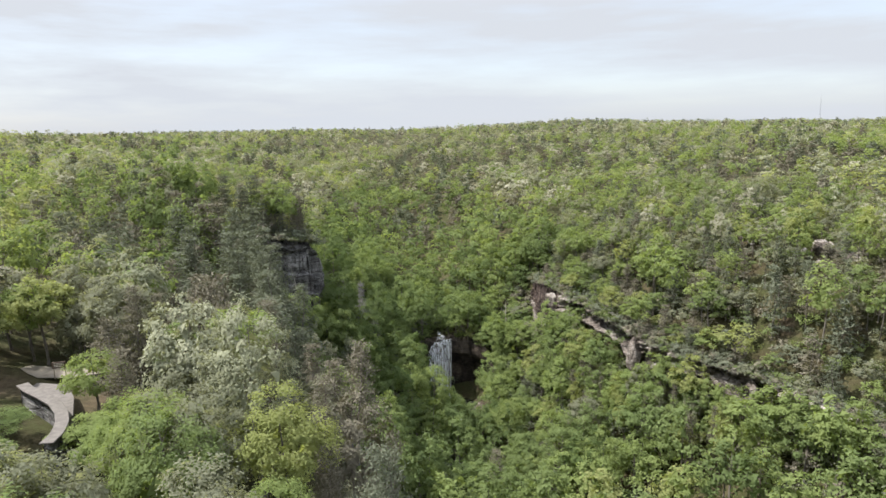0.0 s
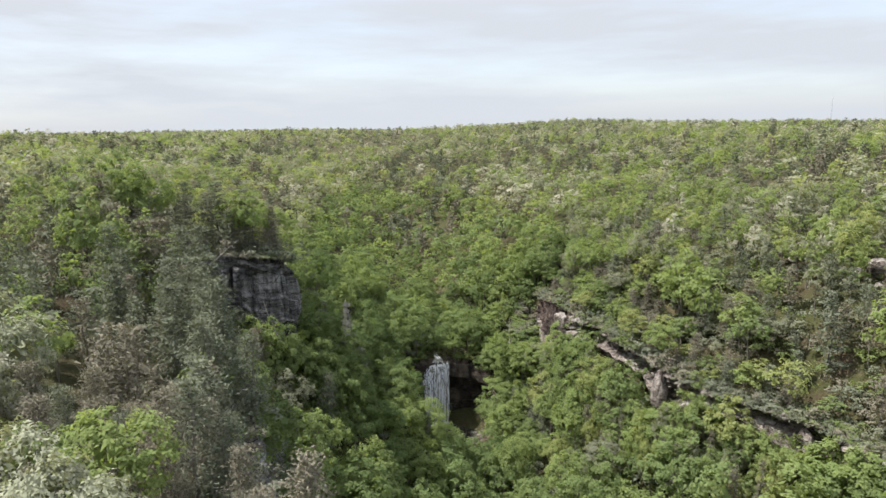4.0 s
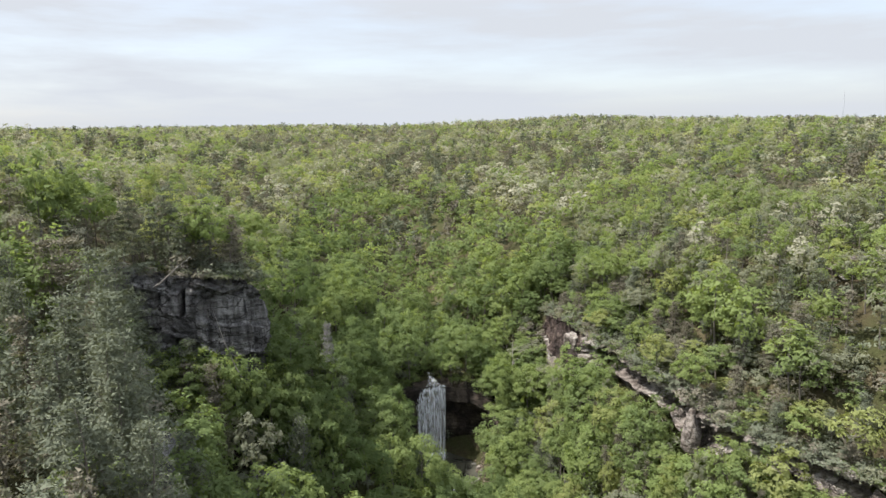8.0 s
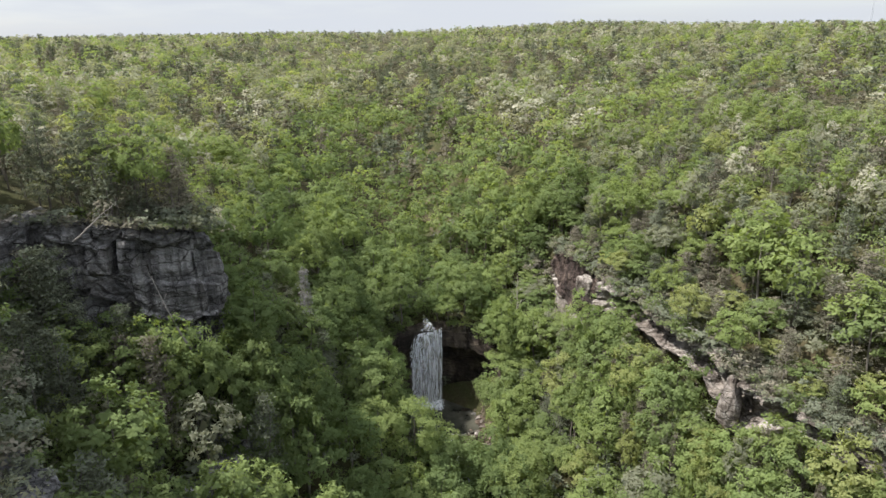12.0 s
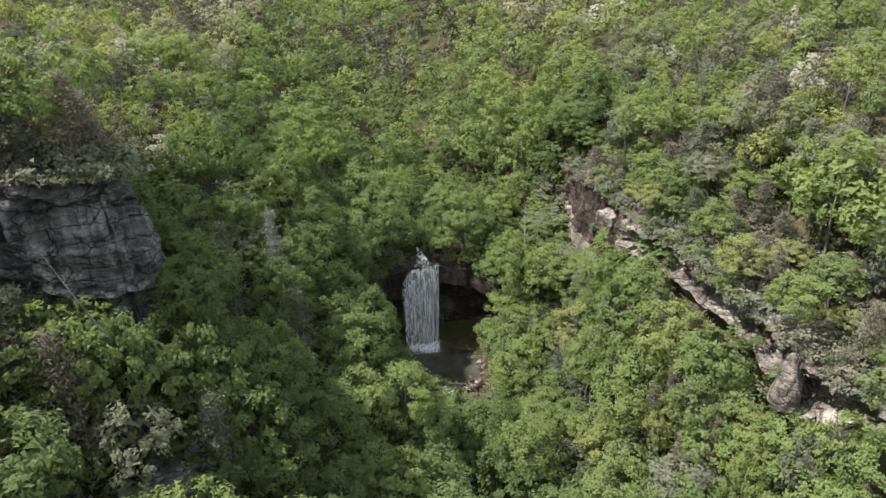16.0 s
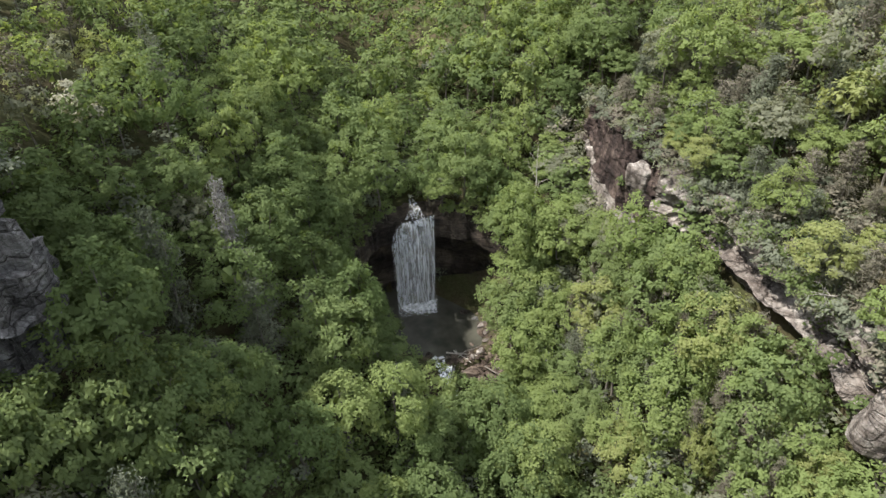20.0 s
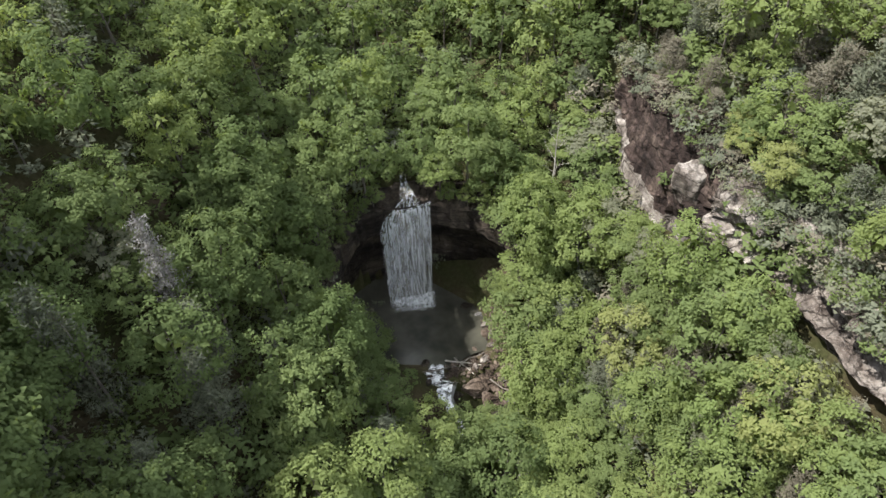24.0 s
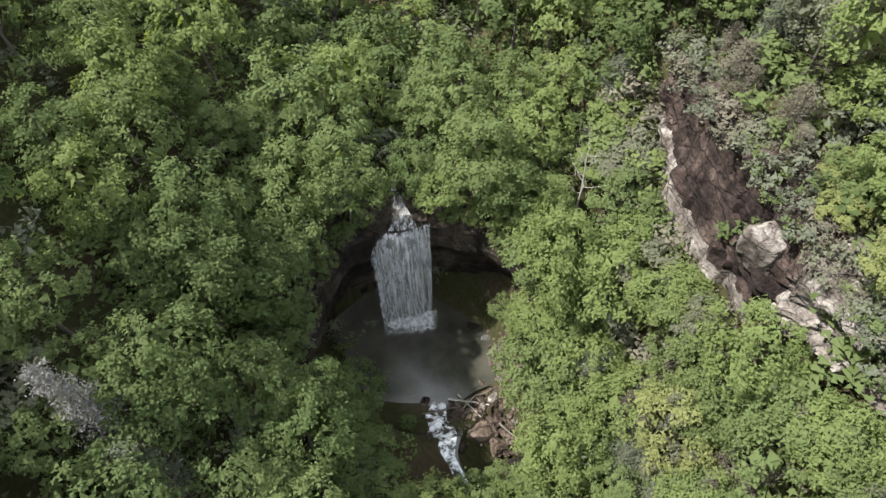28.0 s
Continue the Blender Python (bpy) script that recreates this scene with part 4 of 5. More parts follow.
def plant_thing(kind, leaf, variant, m, level):
    """A tree of its own: an empty at the foot, with trunk and crown under it."""
    key = (kind, leaf, variant, level)
    if key in prototype:
        return copy_thing(prototype[key], m)
    tree = new(NAME[leaf])
    tagged(tree, LABELS[leaf], "tree", GROUP[NAME[leaf]])
    stems, crowns = (STEM[0], BROAD[level]) if kind == "broad" else (STEM["pine"], PINE[level])
    i = variant % len(stems)
    part("trunk", cached(("stem", kind, i), lambda: mesh_from("trunk", *stems[i], [BARK], smooth=True)), None, tree)
    part("crown", cached(("crown", kind, leaf, variant, level), lambda: mesh_from("crown", *crowns[variant], [LEAF[leaf]])), None, tree)
    tree.matrix_basis = m
    prototype[key] = tree
    return tree


for number, ((x, y, level), z) in enumerate(zip(spots, sz)):
    kind, leaf = species(x, y, z, rnd)
    if number in grey:
        kind, leaf = ("pine", rnd.choice(("twig", "twig", "twig", "needle"))) if rnd.random() < 0.6 else ("broad", rnd.choice(("olive", "fresh")))
    h = (rnd.uniform(0.68, 1.18) if z > 50 or y > 262 else rnd.uniform(0.58, 1.28)) 
    w = (0.35 + 0.6 * h) * rnd.uniform(0.84, 1.04)
    if number in small:
        h, w = h * 0.70, w * 0.68
    elif z > 55:
        h, w = h * 0.78, w * 0.8
    if -4 < x < 13 and 178.5 < y < 185:
        h, w = min(h, 0.5), min(w, 0.8)   # low growth over the stream
    if number in grey:
        h, w = h * 0.62, w * 0.8
    wall = beside_wall(x, y) if level not in (2, 3) else 99
    far = math.hypot(x, y)
    if x < -8 and far < 58 and -40 < math.degrees(math.atan2(x, y)) < -29:
        h = min(h, max(0.22, (88 - 22 * far / 61.5 - 0.8 - z) / 15))   # low growth in front of the overlook
    if -7 < wall < 0 and x > 0:
        foot = float(np.interp(y, CLIFF_R_Y, CLIFF_R_FOOT))
        reach = 2.0 if 146 < y < 156 or 186 < y < 222 or rnd.random() < 0.12 else rnd.uniform(6.0, 10.0)
        h = min(h, max(0.30, (foot + reach - z) / 14.5))   # crowns stop at or part-way up the rock band
    if 0 <= wall < 10 and x > 0:
        tall = rnd.uniform(0.5, 0.8)
        h, w = h * tall, w * (tall + 0.12)
        if rnd.random() < 0.5:
            kind, leaf = "pine", rnd.choice(("twig", "needle"))
        else:
            kind, leaf = "broad", rnd.choice(("fresh", "olive", "yellow", "mid"))
    if number in stand_out:
        leaf = stand_out[number][1]
        kind = "pine" if leaf == "grey" else "broad"
        h = max(0.4, (stand_out[number][0] - z) / 14)
        w = 0.66
    if number in foot_tree:
        kind, leaf = ("broad", rnd.choice(("fresh", "mid", "mid", "olive"))) if rnd.random() < 0.8 else ("pine", "needle")
        h = max(0.35, (foot_tree[number] - z) / 14.5)
        w = min(0.9, 0.4 + 0.4 * h)
    if number in rim_pine:
        kind, leaf = ("pine", rnd.choice(("needle", "needle", "needle", "twig"))) if rnd.random() < (0.9 if y < 112 else 0.6) else ("broad", rnd.choice(("mid", "olive")))
        h, w = rim_pine[number] * rnd.uniform(0.92, 1.08), 0.95 * rnd.uniform(0.85, 1.1)
    if number in scrub:
        kind, leaf = ("pine", "twig") if rnd.random() < 0.35 else ("broad", rnd.choice(("olive", "fresh", "yellow", "mid")))
        h = min(0.95, max(0.28, (float(np.interp(y, CLIFF_R_Y, CLIFF_R_FOOT)) + rnd.uniform(0.5, 4.0) - z) / 14.5))   # crowns lap the foot of the wall
        w = rnd.uniform(0.34, 0.54)
    turn = rnd.uniform(0, 360)
    book = BROAD if kind == "broad" else PINE
    v = rnd.randrange(len(book[level]))
    if level in (0, 4, 5, 6) and tree_count.get(NAME[leaf], 0) < 300:
        tree_count[NAME[leaf]] = tree_count.get(NAME[leaf], 0) + 1
        m = pose(x, y, z - 0.2, rnd.uniform(-4, 4), rnd.uniform(-4, 4), turn)
        tree = plant_thing(kind, leaf, v, m, level)
        tree.scale = (w, w, h)
        continue
    stuff.setdefault((kind, level), []).append((x, y, z, w, h, turn, v, leaf))


def woods(name, label, rows, book, level, stems):
    """Many trees joined into one sheet of woods."""
    co, q, idx, k = [], [], [], 0
    sink = 4.0 if level == 3 else 0.0   # far crowns close down to the ground
    for x, y, z, w, h, turn, v, leaf in rows:
        z -= sink
        c, f = book[level][v]
        a = radians(turn)
        s, t = math.sin(a), math.cos(a)
        todo = [(c, f, LEAF_KEYS.index(leaf))]
        if stems is not None:
            todo.append((*stems[0], len(LEAF_KEYS)))
        for pc, pf, mi in todo:
            co.append(np.stack([x + w * (pc[:, 0] * t - pc[:, 1] * s), y + w * (pc[:, 0] * s + pc[:, 1] * t), z + h * pc[:, 2]], -1))
            q.append(pf + k)
            idx.append(np.full(len(pf), mi))
            k += len(pc)
    ob = new(name, mesh_from(name, np.concatenate(co), np.concatenate(q), [LEAF[i] for i in LEAF_KEYS] + [BARK], np.concatenate(idx)))
    return tagged(ob, label, "woods", kind="stuff")


WOODS_LABEL = {("broad", 0): "green broadleaf woods on the ravine sides", ("broad", 1): "spring broadleaf woods on the gorge slopes and rims",
               ("broad", 2): "mixed spring woods on the plateau", ("broad", 3): "distant spring woods reaching to the skyline",
               ("pine", 0): "grey-green pines on the ravine sides", ("pine", 1): "grey-green pines on the rims", ("pine", 2): "dark pines among the plateau woods", ("pine", 3): "distant dark pines on the plateau"}
WOODS_LABEL[("broad", 5)] = "green broadleaf woods round the falls"
WOODS_LABEL[("pine", 5)] = "pines near the falls"
WOODS_LABEL[("broad", 4)] = "spring oaks on the near rim"
WOODS_LABEL[("broad", 6)] = "spring oaks beside the overlook"
WOODS_LABEL[("pine", 6)] = "pines beside the overlook"
WOODS_LABEL[("pine", 4)] = "pines on the near rim"
# low trees crowding the outflow; deep leaf colour on the left stands in for shade
for x, y, h, leaf in ((-14.5, 191, 0.5, "deep"), (-12, 187.5, 0.5, "deep"), (-8.5, 187.6, 0.36, "deep"), (-7.2, 184.0, 0.38, "deep"), (-10.5, 183, 0.6, "deep"), (-6.4, 179.4, 0.55, "deep"), (-1.6, 175.4, 0.75, "fresh"),
                      (-15.5, 196, 0.36, "deep"), (10.4, 208, 0.62, "fresh"), (12.2, 202.2, 0.85, "mid"), (7.6, 210.8, 0.55, "mid"), (13.6, 197.5, 0.8, "fresh"), (14.4, 192.5, 0.75, "mid"),
                      (8.8, 204.4, 0.34, "mid"), (10.8, 201.6, 0.45, "fresh"), (1.6, 209.6, 0.26, "mid"), (4.6, 208.8, 0.28, "fresh"), (7.6, 207.0, 0.30, "mid"), (9.8, 205.4, 0.34, "fresh"), (-11.8, 206.6, 0.28, "deep"), (-13.9, 203.2, 0.32, "mid"), (-9.6, 209.0, 0.3, "mid"), (-16, 184, 0.7, "mid"), (11.5, 181, 0.5, "mid"), (7.8, 178.6, 0.6, "fresh"), (4.0, 177.4, 0.75, "mid"), (14, 185.5, 0.6, "fresh"), (13, 177.3, 0.6, "mid"), (17.6, 175.5, 0.7, "fresh"), (18, 184, 0.6, "mid"), (-4.4, 189.4, 0.2, "deep")):
    tree = plant_thing("broad", leaf, int(abs(x * 7)) % 5, pose(x, y, root_height(x, y, float(ground_height(x, y)[0])) - 0.2, 2, -2, x * 47), 5)
    tree.scale = (h * 1.15, h * 1.15, h)

for (kind, level), rows in stuff.items():
    stems = None if level in (2, 3) else (STEM[1] if kind == "broad" else [STEM["pine"][0]])
    woods("woods" if kind == "broad" else "pine_woods", WOODS_LABEL[(kind, level)], rows, BROAD if kind == "broad" else PINE, level, stems)


# ---- shrubs: undergrowth on the ledges, below and above the walls and along the banks ----
SHRUB = {0: [broad_crown(140 + k, 1.7, 2.8, 0.2, 8, 22, 0.165, 4) for k in range(5)]}
shrub_rows = []
LIP = np.array([(-5, 206, 5.2), (-1, 200, 11.0), (-6, 212, 2.0), (1, 193, 8)])
rnd = random.Random(19)
for x, y in plant_spots(-70, 95, 84, 232, 2.6, 5, lambda x, y: free(x, y, FACE)):
    wall = beside_wall(x, y)
    bank = (5 < x < 16 and 182 < y < 210) or (-22 < x < 20 and 186 < y < 217 and free(x, y, LIP))
    if not (-11 < wall < (20 if x > 0 else 13) or bank):
        continue
    if wall > 2 and x > 0 and rnd.random() < 0.5:
        continue
    z = root_height(x, y, float(ground_height(x, y)[0]))
    h = rnd.uniform(0.6, 1.5) if not bank else rnd.uniform(0.35, 0.8)
    leaf = rnd.choice(("needle", "needle", "twig", "olive", "mid", "needle") if wall > 0 else ("mid", "olive", "fresh", "twig", "needle"))
    shrub_rows.append((x, y, z - 0.15, h * rnd.uniform(0.9, 1.3), h, rnd.uniform(0, 360), rnd.randrange(4), leaf))
for line, off in ((CLIFF_L[4:13], -0.4), (CLIFF_L[4:13], -1.6), (CLIFF_L[4:13], -3.0), (CLIFF_L[4:13], -4.6), (CLIFF_L[4:13], -6.4), (CLIFF_L[:5], -1.0), (CLIFF_L[:5], -3.0), (CLIFF_R, 0.9), (CLIFF_R[5:], -0.5), (CLIFF_R[5:], -2.2), (CLIFF_R[5:9], -0.05), (CLIFF_R[5:9], -1.1), (CLIFF_R[11:], -0.05), (CLIFF_R[11:], -1.1), (CLIFF_R, -1.6), (CLIFF_R, -3.0), (CLIFF_R, -4.4), (CLIFF_R, -6.0), (CLIFF_R, 1.8), (CLIFF_R, 3.2), (CLIFF_R, 4.8), (LEDGE[:4], -1.0), (LEDGE[6:], -1.0)):
    p, q = open_side(line, 1.9, off)
    for i in range(len(p)):
        back = p[i, 4] * (p[i, 3] - p[i, 2])
        if rnd.random() < 0.25 or back > 3:
            continue
        h = rnd.uniform(0.35, 1.0) if off < 0 else rnd.uniform(0.9, 1.9)
        leaf = rnd.choice(("needle", "twig", "olive", "mid", "needle")) if off < 0 else rnd.choice(("twig", "olive", "fresh", "mid"))
        shrub_rows.append((q[i, 0], q[i, 1], p[i, 3] - 0.4 if off < 0 else float(ground_height(q[i, 0], q[i, 1])[0]) - 0.2, h * rnd.uniform(1.0, 1.4), h, rnd.uniform(0, 360), rnd.randrange(4), leaf))
for x, y in plant_spots(-62, 44, 100, 262, 3.9, 23, lambda x, y: free(x, y)):   # shaded undergrowth below the trees
    z = float(ground_height(x, y)[0])
    if z > 50 or (-14 < x < 10 and 186 < y < 213):
        continue
    h = rnd.uniform(0.9, 2.2)
    shrub_rows.append((x, y, z - 0.15, h * rnd.uniform(1.1, 1.4), h, rnd.uniform(0, 360), rnd.randrange(4), rnd.choice(("deep", "mid", "deep", "needle"))))
for x, y in plant_spots(44, 104, 92, 262, 4.3, 27, lambda x, y: free(x, y, FACE) and in_view(x, y)):   # scrub between the trees of the upper slope
    if beside_wall(x, y) < 3:
        continue
    h = rnd.uniform(0.8, 1.6)
    shrub_rows.append((x, y, float(ground_height(x, y)[0]) - 0.15, h * rnd.uniform(1.1, 1.4), h, rnd.uniform(0, 360), rnd.randrange(5), rnd.choice(("olive", "mid", "needle", "twig", "fresh"))))
woods("shrubs", "grey-green undergrowth on the rock ledges", shrub_rows, SHRUB, 0, None)


# ---- rocks, stones and dead wood ----
def rock_co(seed, size, cuts=9, level=2):
    """A weathered block: a ball cut flat on several sides, with a little unevenness."""
    r = np.random.RandomState(seed)
    bm = bmesh.new()
    bmesh.ops.create_icosphere(bm, subdivisions=level, radius=1.0)
    co = np.array([v.co[:] for v in bm.verts])
    tri = np.array([[v.index for v in f.verts] for f in bm.faces])
    bm.free()
    for n in unit(r.normal(size=(cuts, 3))):
        d = co @ n
        c = r.uniform(0.45, 0.8)
        co -= np.maximum(d - c, 0)[:, None] * n
    co += np.array([[noise.noise(Vector(v) * 2.2 + Vector((seed, k, 0))) for k in (1, 5, 9)] for v in co]) * 0.10
    return co * np.array(size), np.concatenate([tri, tri[:, 2:]], 1)


def tri_mesh(name, co, quads, mats):
    me = bpy.data.meshes.new(name)
    me.from_pydata([tuple(v) for v in co], [], [tuple(q[:3]) for q in quads])
    for m in mats:
        me.materials.append(m)
    me.update()
    return me


def boulder(x, y, z, size, seed, mat, label, turn=0.0, tilt=0.0, group="boulders by the pool"):
    co, q = rock_co(seed, size, level=3 if max(size) > 1.4 else 2)
    ob = new("boulder", tri_mesh("boulder", co, q, [mat]))
    ob.matrix_basis = pose(x, y, z, tilt, 0, turn)
    return tagged(ob, label, "boulder", group)


def at_ground(x, y):
    return float(ground_height(x, y)[0])


BROWN_LABEL, PALE_LABEL, DARK_LABEL = "smooth brown boulder beside the rapids", "pale sandstone boulder on the gravel bank", "dark wet boulder in the stream bed"
for k, (x, y, dz, size, mat, label, turn) in enumerate((
        (4.9, 188.8, 0.4, (2.6, 1.9, 1.5), ROCK_STREAM, BROWN_LABEL, 20), (7.6, 187.0, 0.3, (1.5, 1.9, 1.3), ROCK_STREAM, BROWN_LABEL, 70),
        (9.2, 184.6, 0.2, (1.9, 1.4, 1.3), ROCK_WET, DARK_LABEL, 10), (10.6, 187.2, 0.5, (1.1, 0.9, 0.9), ROCK_GREY, DARK_LABEL, 40),
        (7.0, 193.6, 0.2, (1.1, 0.7, 0.7), ROCK_PALE, PALE_LABEL, 30), (5.4, 192.2, 0.1, (0.9, 0.6, 0.5), ROCK_PALE, PALE_LABEL, 80),
        (-2.6, 187.6, 0.4, (1.2, 1.0, 0.9), ROCK_WET, DARK_LABEL, 15), (2.4, 186.6, 0.0, (0.9, 1.2, 0.8), ROCK_WET, DARK_LABEL, 60),
        (1.6, 192.4, 0.0, (0.8, 0.6, 0.5), ROCK_WET, BROWN_LABEL, 0), (-2.4, 193.6, 0.1, (0.9, 0.8, 0.6), ROCK_WET, DARK_LABEL, 50),
        (8.0, 200.9, 0.2, (1.6, 0.8, 0.45), ROCK_PALE, PALE_LABEL, 25), (6.6, 203.0, 0.2, (1.5, 0.7, 0.4), ROCK_GREY, PALE_LABEL, 12),
        (4.2, 205.0, 0.5, (1.6, 0.8, 0.45), ROCK_WET, DARK_LABEL, 8), (8.4, 198.4, 0.2, (1.0, 0.7, 0.4), ROCK_PALE, PALE_LABEL, 65),
        (8.2, 196.2, 0.1, (0.9, 0.6, 0.4), ROCK_PALE, PALE_LABEL, 5), (11.2, 182.0, 0.3, (1.2, 1.6, 1.1), ROCK_WET, DARK_LABEL, 35),
        (12.4, 179.0, 0.3, (1.5, 1.2, 1.1), ROCK_GREY, DARK_LABEL, 75), (9.6, 190.6, 0.2, (0.8, 0.7, 0.5), ROCK_PALE, PALE_LABEL, 45),
        (0.2, 189.4, 0.1, (0.6, 0.7, 0.5), ROCK_WET, DARK_LABEL, 20), (-1.5, 186.9, 0.2, (0.7, 0.6, 0.5), ROCK_WET, DARK_LABEL, 70), (0.9, 187.2, 0.15, (0.55, 0.8, 0.5), ROCK_WET, BROWN_LABEL, 30), (-1.6, 190.4, 0.1, (0.6, 0.5, 0.4), ROCK_WET, DARK_LABEL, 0), (1.3, 190.6, 0.1, (0.6, 0.8, 0.4), ROCK_WET, BROWN_LABEL, 50), (-7.2, 205.2, 0.8, (1.4, 1.0, 0.9), ROCK_WET, DARK_LABEL, 15), (-3.4, 205.6, 0.7, (1.5, 1.0, 0.8), ROCK_WET, DARK_LABEL, 55))):
    boulder(x, y, max(at_ground(x, y), -0.4) + dz, size, 200 + k, mat, label, turn)

# outcrops on the upper slope and a great pale block at the end of the brown slab
for k, (x, y, dz, size, turn) in enumerate(((77.6, 169.4, 0.9, (3.0, 2.2, 2.1), 10), (80.4, 170.2, 1.1, (2.4, 1.9, 1.7), 55), (83.6, 171, 0.7, (2.8, 1.8, 1.6), -15), (86.2, 170.4, 0.5, (2.0, 1.6, 1.3), 30), (76.4, 166.4, 0.3, (1.4, 1.1, 0.8), 70),
                                                (84.6, 149.6, 1.0, (2.6, 2.0, 2.3), 20), (87.0, 150.6, 0.8, (2.2, 1.8, 1.8), 75), (82, 151.6, 0.4, (1.6, 1.2, 1.0), 40), (88, 142, 0.5, (2.2, 1.6, 1.2), 0), (81, 143, 0.3, (1.5, 1.2, 0.9), 25))):
    boulder(x, y, at_ground(x, y) + dz + 1.3, size, 240 + k, ROCK_PALE, "pale grey rock outcrop on the wooded slope", turn, 6, "outcrops on the slope")
for k, (x, y, z, size, turn) in enumerate(((29.6, 193.0, 37.0, (1.9, 2.6, 3.9), 15), (43.4, 151.5, 33.6, (2.2, 2.6, 5.2), 10), (60.2, 126.5, 33.2, (3.2, 2.6, 4.6), 50))):
    boulder(x, y, z, size, 260 + k, ROCK_PALE, "great pale sandstone block standing in the cliff", turn, 0, "blocks in the cliff")

# loose stones on the banks
r = np.random.RandomState(5)
stone = [rock_co(300 + k, (1, 1, 0.6), 6, 1) for k in range(5)]
co, q, k = [], [], 0
for _ in range(620):
    a, t = r.uniform(), r.uniform()
    x, y = (r.normal(8.6, 1.1), r.uniform(186, 204)) if a < 0.62 else (r.uniform(1, 8), r.normal(191.5, 1.4)) if a < 0.86 else (r.uniform(6, 13), r.uniform(172, 187))
    c, f = stone[r.randint(5)]
    s = r.gamma(2.0, 0.10) + 0.08
    co.append(c * s + np.array([x, y, max(at_ground(x, y), -0.1) + s * 0.2]))
    q.append(f + k)
    k += len(c)
tagged(new("stones", tri_mesh("stones", np.concatenate(co), np.concatenate(q), [ROCK_STREAM])), "loose brown stones and gravel on the banks", "stones", kind="stuff")


def log(x0, y0, z0, x1, y1, z1, radius, label, mat, seed):
    """A fallen stem, tapered and slightly bent, with broken branch stubs."""
    r = np.random.RandomState(seed)
    a, b = np.array([x0, y0, z0]), np.array([x1, y1, z1])
    t = np.linspace(0, 1, 7)[:, None]
    line = a + (b - a) * t + r.normal(0, radius * 0.5, (7, 3)) * np.sin(t * math.pi)
    pieces = [tube(line - a, radius * np.linspace(1.0, 0.45, 7), 7)]
    for _ in range(4):
        o = line[r.randint(2, 6)] - a
        d = unit(r.normal(size=3) + np.array([0, 0, 0.5])) * np.linalg.norm(b - a) * r.uniform(0.08, 0.2)
        pieces.append(tube(np.array([o, o + d * 0.5, o + d]), radius * np.array([0.4, 0.3, 0.08]), 4))
    c, f = join(pieces)
    ob = new("log", mesh_from("log", c, f, [mat], smooth=True))
    ob.location = (x0, y0, z0)
    return tagged(ob, label, "log", "fallen logs")


GREY_LOG, WET_LOG = "grey fallen log with broken branch stubs", "dark wet driftwood log lying in the stream"
for k, (p0, p1, rad, mat) in enumerate((
        ((-3.2, 191.4, 0.5), (2.6, 192.4, 0.7), 0.20, BARK), ((0.8, 193.6, 0.6), (6.4, 192.6, 0.8), 0.17, DEAD_WOOD), ((2.2, 194.2, 0.5), (5.2, 190.8, 1.0), 0.13, DEAD_WOOD),
        ((3.4, 193.4, 0.6), (7.4, 195.0, 1.0), 0.12, BARK), ((1.0, 190.2, 0.6), (4.4, 193.8, 0.9), 0.11, DEAD_WOOD), ((11.0, 186.0, 1.2), (13.0, 178.5, 0.8), 0.24, BARK),
        ((12.8, 183.0, 1.4), (10.2, 177.4, 0.6), 0.20, BARK), ((7.6, 190.0, 0.8), (11.4, 186.4, 1.6), 0.15, BARK))):
    log(*p0, *p1, rad, WET_LOG if mat is BARK else GREY_LOG, mat, 400 + k)


def dead_tree(x, y, z, height, spread, seed, label, rx=0.0, ry=0.0, turn=0.0, twigs=5, mat=DEAD_WOOD, thick=0.16):
    """A leafless tree: bleached stem and forked bare branches."""
    tree = tagged(new("dead_tree"), label, "tree", "dead trees")
    stem = trunk_mesh(seed, height, thick, spread, 0, 6)
    whole = trunk_mesh(seed, height, thick, spread, 9, 6, twigs, 0.3)
    cut = len(stem[0])
    part("trunk", mesh_from("trunk", *stem, [mat], smooth=True), None, tree)
    rest = whole[1][len(stem[1]):] - cut
    nv, nf = 20 + 12 * twigs, 16 + 9 * twigs
    for k in range(9):
        part("limb", mesh_from("limb", whole[0][cut + k * nv:cut + (k + 1) * nv], rest[k * nf:(k + 1) * nf] - k * nv, [mat], smooth=True), None, tree)
    tree.matrix_basis = pose(x, y, z, rx, ry, turn)
    return tree


dead_tree(16.5, 208, 20, 14.5, 4.0, 52, "bleached bare treetop above green crowns", 0, 8, 50, 6)
dead_tree(19.4, 191.5, at_ground(19.4, 191.5), 11, 1.2, 53, "pale standing snag beside a rock step", 0, 0, 0, 1)
dead_tree(-33.3, 167, 22, 9, 3.2, 54, "bleached fallen tree lying in the shade", 0, 74, 20, 4)
dead_tree(-33.4, 141.6, 50, 12.5, 1.8, 55, "leaning bleached trunk against the cliff", 8, -16, 0, 2, BARK_GREY, 0.12)
dead_tree(-44.5, 141.5, 64.5, 8, 2.6, 56, "grey branch hanging over the rim", 0, 52, -10, 4, BARK_GREY, 0.12)
dead_tree(-27, 136, at_ground(-27, 136), 9, 2.6, 57, "silver-grey bare tree on the ravine side", twigs=12)
dead_tree(45, 137, at_ground(45, 137), 10, 3.0, 59, "pale bare tree below the cliff", 0, 5, 0, 5)
dead_tree(43.5, 163.5, 39.2, 6.5, 2.2, 60, "bleached fallen tree on the rim of the cliff", 58, 0, -60, 4)

